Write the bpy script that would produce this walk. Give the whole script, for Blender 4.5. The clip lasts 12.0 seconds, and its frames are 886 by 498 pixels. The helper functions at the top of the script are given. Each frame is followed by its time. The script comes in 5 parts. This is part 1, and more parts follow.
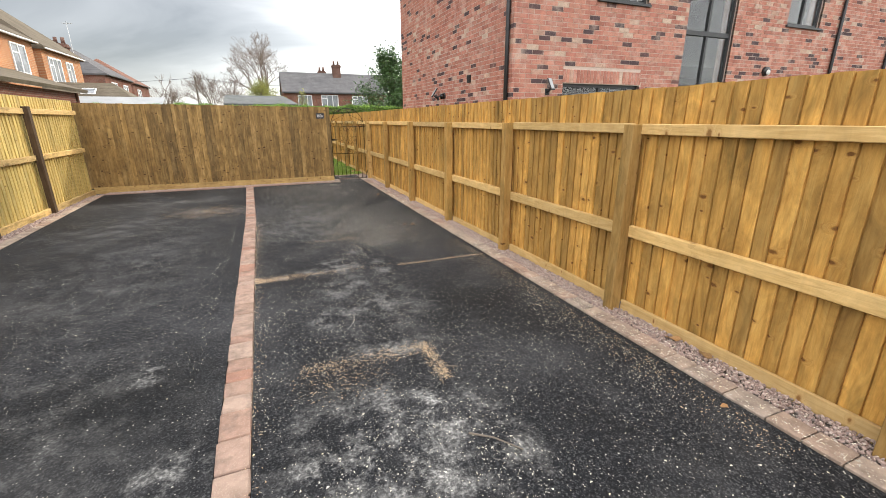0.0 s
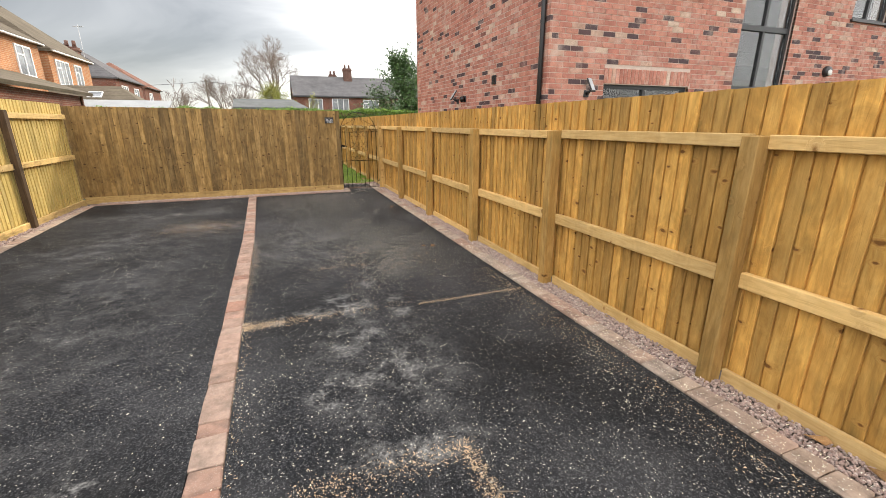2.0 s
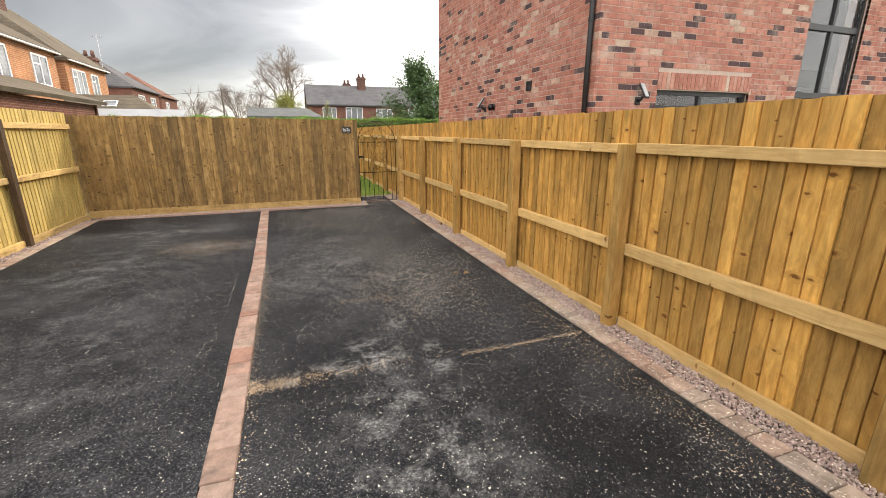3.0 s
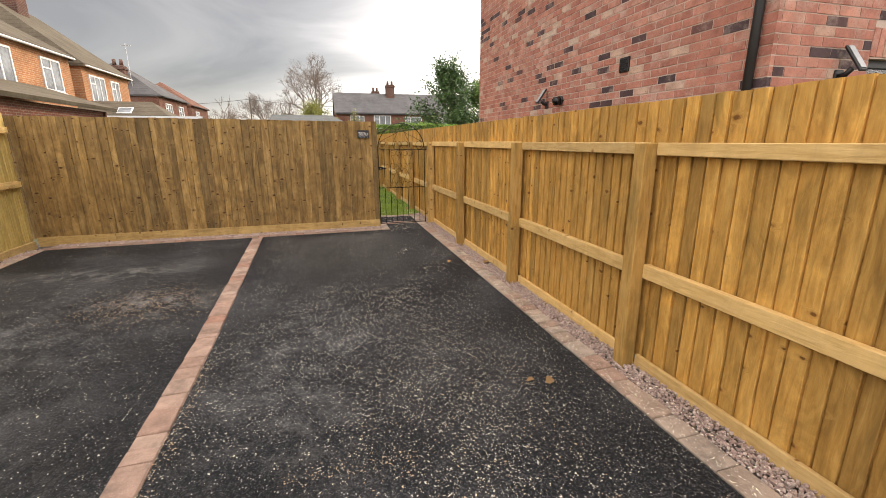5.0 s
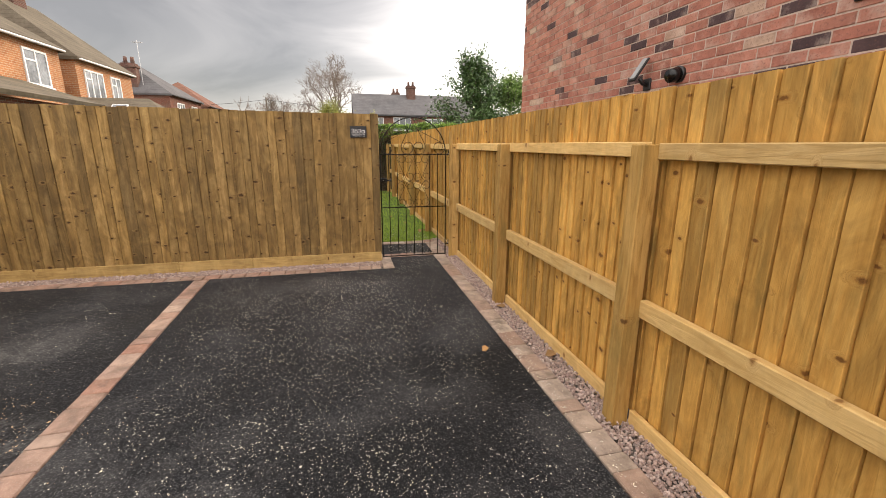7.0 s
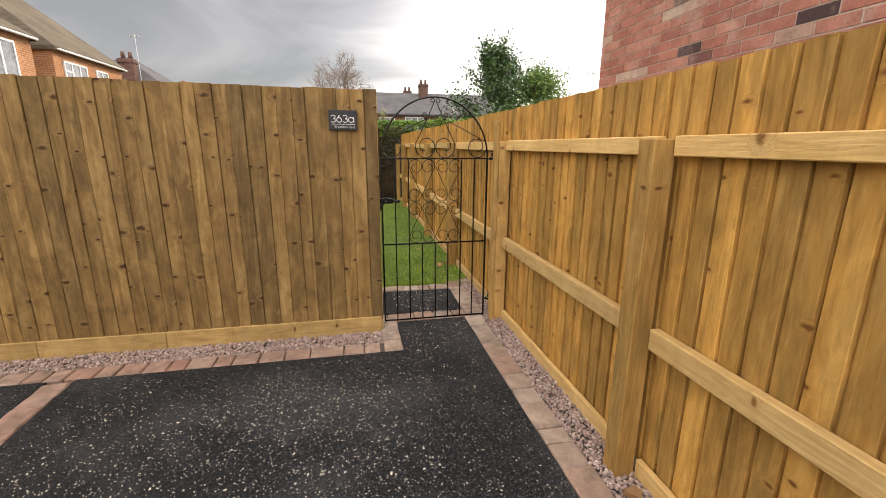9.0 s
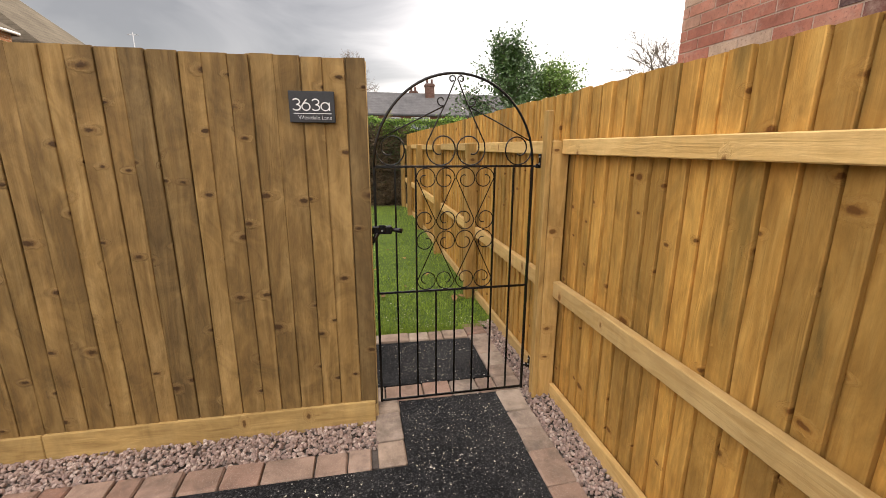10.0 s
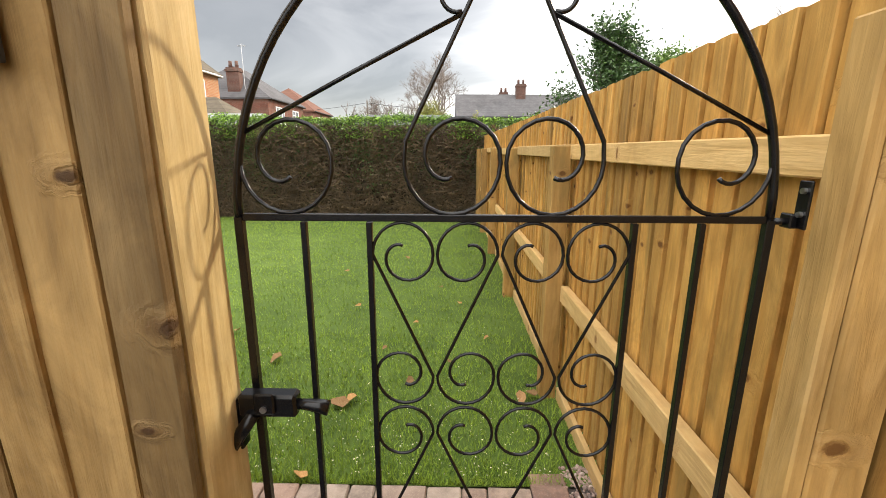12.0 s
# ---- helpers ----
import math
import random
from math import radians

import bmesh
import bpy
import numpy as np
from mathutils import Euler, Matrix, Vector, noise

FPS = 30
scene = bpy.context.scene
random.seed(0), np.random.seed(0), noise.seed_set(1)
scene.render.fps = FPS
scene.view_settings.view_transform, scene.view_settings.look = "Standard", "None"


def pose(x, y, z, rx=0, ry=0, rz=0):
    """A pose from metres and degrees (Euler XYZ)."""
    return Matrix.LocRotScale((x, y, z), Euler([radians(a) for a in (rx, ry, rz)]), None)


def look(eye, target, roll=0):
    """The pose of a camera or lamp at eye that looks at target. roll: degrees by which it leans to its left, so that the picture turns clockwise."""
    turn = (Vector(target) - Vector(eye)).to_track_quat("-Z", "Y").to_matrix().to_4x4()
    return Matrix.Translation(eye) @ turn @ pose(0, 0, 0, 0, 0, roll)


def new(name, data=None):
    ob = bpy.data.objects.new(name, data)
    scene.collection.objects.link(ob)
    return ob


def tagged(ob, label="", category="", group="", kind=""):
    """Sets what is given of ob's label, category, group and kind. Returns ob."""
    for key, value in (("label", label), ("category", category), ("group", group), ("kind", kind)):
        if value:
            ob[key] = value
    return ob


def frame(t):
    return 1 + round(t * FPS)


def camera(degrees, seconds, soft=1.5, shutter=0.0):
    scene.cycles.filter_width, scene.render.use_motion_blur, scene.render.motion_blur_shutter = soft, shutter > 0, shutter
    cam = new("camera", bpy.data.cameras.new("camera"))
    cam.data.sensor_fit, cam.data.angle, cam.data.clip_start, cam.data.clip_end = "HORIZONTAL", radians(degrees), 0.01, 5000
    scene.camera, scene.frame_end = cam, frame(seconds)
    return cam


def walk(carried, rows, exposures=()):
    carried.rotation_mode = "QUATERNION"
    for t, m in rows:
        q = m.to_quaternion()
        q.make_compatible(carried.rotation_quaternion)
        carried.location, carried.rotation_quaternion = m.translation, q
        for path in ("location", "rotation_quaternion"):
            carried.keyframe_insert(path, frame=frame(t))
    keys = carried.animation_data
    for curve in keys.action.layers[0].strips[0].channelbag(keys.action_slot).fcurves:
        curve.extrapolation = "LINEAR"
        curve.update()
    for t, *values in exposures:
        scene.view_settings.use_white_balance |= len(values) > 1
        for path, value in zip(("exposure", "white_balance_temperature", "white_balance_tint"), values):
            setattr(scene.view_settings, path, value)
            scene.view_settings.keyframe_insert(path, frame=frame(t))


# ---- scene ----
cam = camera(93.0, 12.0, soft=0.6)
PATH = [
    (0, (-3.637, -0.592, 1.583), (-2.912, 1.177, 0.995), -0.2),
    (0.5, (-3.613, -0.459, 1.582), (-2.889, 1.31, 0.994), -0.2),
    (1, (-3.612, -0.186, 1.593), (-2.896, 1.588, 1.008), -0.1),
    (1.5, (-3.578, 0.019, 1.595), (-2.874, 1.799, 1.013), -0.1),
    (2, (-3.481, 0.351, 1.61), (-2.793, 2.14, 1.038), -0.1),
    (2.5, (-3.497, 0.704, 1.613), (-2.824, 2.503, 1.055), -0.1),
    (3, (-3.495, 1.137, 1.636), (-2.85, 2.953, 1.1), -0.1),
    (5, (-2.99, 3.343, 1.561), (-2.463, 5.207, 1.064), -0.3),
    (5.5, (-2.856, 3.92, 1.54), (-2.352, 5.792, 1.048), -0.2),
    (6, (-2.671, 4.554, 1.536), (-2.191, 6.433, 1.05), 0.1),
    (6.5, (-2.568, 5.102, 1.554), (-2.109, 6.987, 1.07), 0.1),
    (7, (-2.438, 5.694, 1.535), (-1.997, 7.584, 1.054), 0.2),
    (7.5, (-2.383, 6.228, 1.552), (-1.96, 8.122, 1.069), 0.1),
    (9.5, (-2.085, 8.555, 1.503), (-1.704, 10.461, 1.028), 0.3),
    (10, (-2.026, 9.125, 1.513), (-1.66, 11.033, 1.04), 0.2),
    (10.5, (-1.96, 9.574, 1.533), (-1.612, 11.486, 1.061), 0.3),
    (11, (-1.82, 10.018, 1.539), (-1.528, 11.94, 1.067), 0.1),
    (11.5, (-1.717, 10.395, 1.519), (-1.533, 12.331, 1.053), -0.1),
    (12, (-1.603, 10.715, 1.52), (-1.635, 12.661, 1.06), 0.2),
]
walk(cam, [(t, look(eye, target, roll)) for t, eye, target, roll in PATH],
     exposures=[(0, 0.35, 6300, 10), (3, 0.28, 6600, 12), (5, 0.14, 6850, 14), (7.5, 0.16, 6900, 15), (9.5, 0.14, 6800, 15), (10.5, 0.2, 6800, 14), (11.3, 0.32, 6550, 11), (12, 0.46, 6500, 11)])

# ---- world and sun ----
SUN_AZ, SUN_EL = 30.0, 30.0          # degrees from +x towards +y, degrees up
sun_dir = Vector((math.cos(radians(SUN_AZ)) * math.cos(radians(SUN_EL)),
                  math.sin(radians(SUN_AZ)) * math.cos(radians(SUN_EL)), math.sin(radians(SUN_EL))))
sun = new("sun", bpy.data.lights.new("sun", "SUN"))
sun.data.energy, sun.data.angle, sun.data.color = 2.2, radians(3.0), (1.0, 0.88, 0.68)
sun.matrix_world = look(sun_dir * 100, (0, 0, 0))


def nd(nt, kind, mode=None, **values):
    """A node; mode is its operation or feature."""
    n = nt.nodes.new(kind)
    if mode and kind == "ShaderNodeTexVoronoi":
        n.feature = mode
    elif mode:
        n.operation = mode
    for k, v in values.items():
        n.inputs[k.replace("_", " ")].default_value = v
    return n


def ramp(nt, fac, stops, mode="LINEAR"):
    n = nt.nodes.new("ShaderNodeValToRGB")
    n.color_ramp.interpolation = mode
    while len(n.color_ramp.elements) < len(stops):
        n.color_ramp.elements.new(0.5)
    for e, (p, c) in zip(n.color_ramp.elements, stops):
        e.position = p
        e.color = (*c, 1) if len(c) == 3 else (c[0], c[0], c[0], 1)
    nt.links.new(fac, n.inputs[0])
    return n.outputs[0]


def mix(nt, fac, a, b, blend="MIX"):
    n = nt.nodes.new("ShaderNodeMix")
    n.data_type, n.blend_type = "RGBA", blend
    for sock, v in ((n.inputs[0], fac), (n.inputs[6], a), (n.inputs[7], b)):
        if isinstance(v, (int, float)):
            sock.default_value = v if sock.type == "VALUE" else (v, v, v, 1)
        elif isinstance(v, tuple):
            sock.default_value = (*v, 1)
        else:
            nt.links.new(v, sock)
    return n.outputs[2]


def op(nt, kind, a, b=0.0, clamp=False):
    n = nt.nodes.new("ShaderNodeMath")
    n.operation, n.use_clamp = kind, clamp
    for sock, v in zip(n.inputs, (a, b)):
        if isinstance(v, (int, float)):
            sock.default_value = v
        else:
            nt.links.new(v, sock)
    return n.outputs[0]


world = bpy.data.worlds.new("overcast")
scene.world = world
world.use_nodes = True
wt = world.node_tree
wt.nodes.clear()
sky = wt.nodes.new("ShaderNodeTexSky")
sky.sky_type, sky.sun_disc = "NISHITA", False
sky.sun_elevation, sky.sun_rotation = radians(SUN_EL), radians(90 - SUN_AZ)
tc = nd(wt, "ShaderNodeTexCoord")
sep = nd(wt, "ShaderNodeSeparateXYZ")
wt.links.new(tc.outputs["Generated"], sep.inputs[0])
up = op(wt, "MAXIMUM", sep.outputs[2], 0.0)
dot = nd(wt, "ShaderNodeVectorMath", "DOT_PRODUCT")
wt.links.new(tc.outputs["Generated"], dot.inputs[0])
dot.inputs[1].default_value = Vector((-0.40, 0.78, 0.48)).normalized()      # the heart of the dark cloud
cm = nd(wt, "ShaderNodeMapping", Scale=(1.0, 1.0, 3.4), Rotation=(0.0, 0.3, 0.4))
wt.links.new(tc.outputs["Generated"], cm.inputs[0])
cn = nd(wt, "ShaderNodeTexNoise", Scale=1.9, Detail=6.0, Roughness=0.52, Distortion=0.7)
wt.links.new(cm.outputs[0], cn.inputs["Vector"])
edge = op(wt, "ADD", dot.outputs["Value"], op(wt, "MULTIPLY", op(wt, "SUBTRACT", cn.outputs["Fac"], 0.5), 0.36))
veil = ramp(wt, edge, [(0.58, (1.0,)), (0.79, (0.66,)), (0.90, (0.28,)), (0.97, (0.16,))])
soft = ramp(wt, cn.outputs["Fac"], [(0.3, (0.82,)), (0.65, (1.12,))])
level = op(wt, "MULTIPLY", op(wt, "MULTIPLY", veil, soft), op(wt, "ADD", op(wt, "MULTIPLY", up, 1.65), 1.32))
tint = mix(wt, ramp(wt, veil, [(0.2, (0.0,)), (0.8, (1.0,))]), (1.0, 0.985, 0.95), (1.03, 1.0, 0.95))
grey = mix(wt, 1.0, tint, level, "MULTIPLY")
bg1 = nd(wt, "ShaderNodeBackground", Strength=0.03)
wt.links.new(sky.outputs[0], bg1.inputs[0])
bg2 = nd(wt, "ShaderNodeBackground", Strength=1.0)
wt.links.new(grey, bg2.inputs[0])
addsh = nd(wt, "ShaderNodeAddShader")
wt.links.new(bg1.outputs[0], addsh.inputs[0])
wt.links.new(bg2.outputs[0], addsh.inputs[1])
wout = nd(wt, "ShaderNodeOutputWorld")
wt.links.new(addsh.outputs[0], wout.inputs[0])


# ---- materials ----
def material(name, rough=0.8, metal=0.0, spec=0.5):
    m = bpy.data.materials.new(name)
    m.use_nodes = True
    nt = m.node_tree
    b = nt.nodes["Principled BSDF"]
    b.inputs["Roughness"].default_value, b.inputs["Metallic"].default_value = rough, metal
    b.inputs["Specular IOR Level"].default_value = spec
    return m, nt, b


def coords(nt, scale, spread=0.0, source="Object"):
    """Object coordinates, scaled, shifted by a random step for each object."""
    t = nd(nt, "ShaderNodeTexCoord")
    out = t.outputs[source]
    if spread:
        oi = nd(nt, "ShaderNodeObjectInfo")
        v = nd(nt, "ShaderNodeVectorMath", "SCALE", Scale=spread)
        v.inputs[0].default_value = (1.0, 0.7, 1.3)
        nt.links.new(oi.outputs["Random"], v.inputs["Scale"])
        mul = nd(nt, "ShaderNodeMath", "MULTIPLY")
        mul.inputs[1].default_value = spread
        nt.links.new(oi.outputs["Random"], mul.inputs[0])
        nt.links.new(mul.outputs[0], v.inputs["Scale"])
        a = nd(nt, "ShaderNodeVectorMath", "ADD")
        nt.links.new(out, a.inputs[0])
        nt.links.new(v.outputs[0], a.inputs[1])
        out = a.outputs[0]
    mp = nd(nt, "ShaderNodeMapping", Scale=scale)
    nt.links.new(out, mp.inputs[0])
    return mp.outputs[0]


def tex(nt, vec, scale, detail=4.0, rough=0.55, distort=0.0):
    n = nd(nt, "ShaderNodeTexNoise", Scale=scale, Detail=detail, Roughness=rough, Distortion=distort)
    nt.links.new(vec, n.inputs["Vector"])
    return n.outputs["Fac"]


def cells(nt, vec, scale, feature="F1", out="Distance", rnd=1.0):
    n = nd(nt, "ShaderNodeTexVoronoi", feature, Scale=scale, Randomness=rnd)
    nt.links.new(vec, n.inputs["Vector"])
    return n.outputs[out]


def bump(nt, b, height, strength, distance):
    n = nd(nt, "ShaderNodeBump", Strength=strength, Distance=distance)
    nt.links.new(height, n.inputs["Height"])
    nt.links.new(n.outputs[0], b.inputs["Normal"])


def random_of(nt, islands=False):
    if islands:
        return nd(nt, "ShaderNodeNewGeometry").outputs["Random Per Island"]
    return nd(nt, "ShaderNodeObjectInfo").outputs["Random"]


def wood(name, dark, mid, light, axis, knots=True, stain=(0.16, 0.11, 0.04), stain_at=0.56, rough=0.72, knot_share=0.3, knot_size=1.0, blotch=0.35, vary=1.0, streak=1.0, relief=0.45, coarse=1.0, squash=0.6):
    """Sawn softwood with grain along one axis, knots and damp or greenish streaks; each piece differs."""
    m, nt, b = material(name, rough, 0, 0.3)
    long = {"x": (1.5, 13.0, 13.0), "y": (13.0, 1.5, 13.0), "z": (13.0, 13.0, 1.5)}[axis]
    # knots on the face, in the two directions that lie in it
    base = coords(nt, (1, 1, 1), 23.0)
    sp = nd(nt, "ShaderNodeSeparateXYZ")
    nt.links.new(base, sp.inputs[0])
    along = sp.outputs["XYZ".index(axis.upper())]
    across = op(nt, "ADD", sp.outputs[0 if axis != "x" else 1], sp.outputs[1 if axis == "z" else 2])
    kv = nd(nt, "ShaderNodeCombineXYZ")
    nt.links.new(op(nt, "MULTIPLY", across, 7.0), kv.inputs[0])
    nt.links.new(op(nt, "MULTIPLY", along, 3.2), kv.inputs[1])
    vo = nd(nt, "ShaderNodeTexVoronoi", "F1", Scale=1.0, Randomness=0.8)
    vo.voronoi_dimensions = "2D"
    nt.links.new(kv.outputs[0], vo.inputs["Vector"])
    bw = nd(nt, "ShaderNodeSeparateColor")
    nt.links.new(vo.outputs["Color"], bw.inputs[0])
    there = op(nt, "LESS_THAN", bw.outputs[0], knot_share)
    gap = nd(nt, "ShaderNodeVectorMath", "SUBTRACT")
    nt.links.new(kv.outputs[0], gap.inputs[0])
    nt.links.new(vo.outputs["Position"], gap.inputs[1])
    metres = nd(nt, "ShaderNodeVectorMath", "MULTIPLY")
    nt.links.new(gap.outputs[0], metres.inputs[0])
    metres.inputs[1].default_value = (0.12, 0.5, 0)
    far = nd(nt, "ShaderNodeVectorMath", "LENGTH")
    nt.links.new(metres.outputs[0], far.inputs[0])
    dist = op(nt, "MULTIPLY", far.outputs["Value"], op(nt, "ADD", op(nt, "MULTIPLY", bw.outputs[1], 8.0 / knot_size), 5.5 / knot_size))
    dist = op(nt, "ADD", dist, op(nt, "MULTIPLY", op(nt, "SUBTRACT", tex(nt, base, 38.0, 4.0, 0.65), 0.5), 0.3))
    halo = op(nt, "MULTIPLY", there, ramp(nt, dist, [(0.0, (1.0,)), (0.5, (0.0,))], "EASE"))
    vec0 = coords(nt, long, 31.0)
    bend = nd(nt, "ShaderNodeVectorMath", "ADD")
    nt.links.new(vec0, bend.inputs[0])
    nt.links.new(op(nt, "MULTIPLY", halo, 1.1), bend.inputs[1])
    grain = tex(nt, bend.outputs[0], 2.0 * coarse, 4.0, 0.5, 1.5)
    col = ramp(nt, grain, [(0.5 - 0.3 / streak, dark), (0.5, mid), (0.5 + 0.3 / streak, light)])
    fine = tex(nt, coords(nt, tuple(s * 2.7 if s > 2 else 2.0 for s in long), 17.0), 6.0, 3.0, 0.6)
    col = mix(nt, 0.12, col, ramp(nt, fine, [(0.3, (0.5,)), (0.7, (1.25,))]), "MULTIPLY")
    broad = tex(nt, coords(nt, tuple(0.55 * s if s > 2 else 1.6 for s in long), 11.0), 1.0, 4.0, 0.6)
    col = mix(nt, ramp(nt, broad, [(stain_at, (0.0,)), (stain_at + 0.14, (0.8,))]), col, stain)
    col = mix(nt, ramp(nt, broad, [(0.3, (0.7,)), (0.46, (0.0,))]), col, light)
    where = nd(nt, "ShaderNodeMapping", Scale=(1.3, 1.3, squash))
    nt.links.new(nd(nt, "ShaderNodeNewGeometry").outputs["Position"], where.inputs[0])
    col = mix(nt, blotch, col, ramp(nt, tex(nt, where.outputs[0], 4.5, 6.0, 0.68, 1.2), [(0.32, (0.45,)), (0.5, (0.95,)), (0.7, (1.5,))]), "MULTIPLY")
    tones = ((0.0, (0.80, 0.80, 0.81)), (0.3, (0.96, 0.95, 0.92)), (0.7, (1.05, 1.03, 1.0)), (1.0, (1.18, 1.16, 1.1)))
    shade = ramp(nt, random_of(nt), [(at, tuple(1.0 + (c - 1.0) * vary for c in tone)) for at, tone in tones])
    col = mix(nt, 1.0, col, shade, "MULTIPLY")
    if knots:
        col = mix(nt, op(nt, "MULTIPLY", halo, 0.5), col, tuple(c * k for c, k in zip(mid, (0.62, 0.5, 0.4))))
        col = mix(nt, op(nt, "MULTIPLY", there, ramp(nt, dist, [(0.09, (0.92,)), (0.17, (0.0,))])), col, tuple(c * k for c, k in zip(dark, (0.45, 0.34, 0.26))))
        rim = op(nt, "MULTIPLY", there, ramp(nt, dist, [(0.17, (0.0,)), (0.25, (0.22,)), (0.4, (0.0,))]))
        col = mix(nt, rim, col, light)
    nt.links.new(col, b.inputs["Base Color"])
    bump(nt, b, op(nt, "ADD", op(nt, "ADD", op(nt, "MULTIPLY", grain, 1.6), op(nt, "MULTIPLY", fine, 0.35)), op(nt, "MULTIPLY", halo, 0.9)), relief, 0.006)
    return m


M = {}
M["board"] = wood("new_treated_board", (0.3, 0.155, 0.036), (0.475, 0.267, 0.068), (0.60, 0.375, 0.115), "z", stain=(0.255, 0.16, 0.045), stain_at=0.56, knot_share=0.5, knot_size=0.85, blotch=0.55, vary=1.5, streak=0.8)
M["post"] = wood("new_treated_post", (0.235, 0.132, 0.037), (0.36, 0.213, 0.064), (0.46, 0.293, 0.105), "z", stain=(0.225, 0.15, 0.048), stain_at=0.5, knot_share=0.25)
M["gate_post"] = wood("tan_gate_post", (0.31, 0.185, 0.06), (0.45, 0.285, 0.1), (0.55, 0.37, 0.155), "z", stain=(0.3, 0.19, 0.065), stain_at=0.58, knot_share=0.3)
M["rail"] = wood("new_treated_rail", (0.47, 0.295, 0.105), (0.59, 0.395, 0.163), (0.68, 0.48, 0.22), "y", stain=(0.5, 0.33, 0.12), stain_at=0.6, knot_share=0.3, blotch=0.2)
M["old_board"] = wood("weathered_board", (0.11, 0.066, 0.024), (0.22, 0.138, 0.05), (0.36, 0.243, 0.102), "z", stain=(0.13, 0.082, 0.031), stain_at=0.55, knot_share=0.9, knot_size=0.85, blotch=0.55, vary=1.7, streak=0.9, relief=0.9, coarse=0.5, squash=0.9)
M["old_base"] = wood("weathered_gravel_board", (0.24, 0.152, 0.058), (0.36, 0.242, 0.095), (0.46, 0.325, 0.142), "x", stain=(0.24, 0.165, 0.068))
M["pale_board"] = wood("pale_board", (0.36, 0.27, 0.085), (0.51, 0.39, 0.14), (0.62, 0.49, 0.2), "z", stain=(0.40, 0.32, 0.1), stain_at=0.6, knot_share=0.15, knot_size=0.7, blotch=0.2)
M["end_post"] = wood("pale_end_post", (0.44, 0.31, 0.12), (0.57, 0.43, 0.2), (0.65, 0.51, 0.27), "z", stain=(0.5, 0.34, 0.13), knot_share=0.2)
M["pale_rail"] = wood("pale_rail", (0.4, 0.28, 0.11), (0.54, 0.38, 0.16), (0.64, 0.47, 0.22), "y")
M["dark_post"] = wood("dark_post", (0.035, 0.022, 0.014), (0.06, 0.038, 0.022), (0.09, 0.058, 0.035), "z", stain=(0.04, 0.03, 0.02))


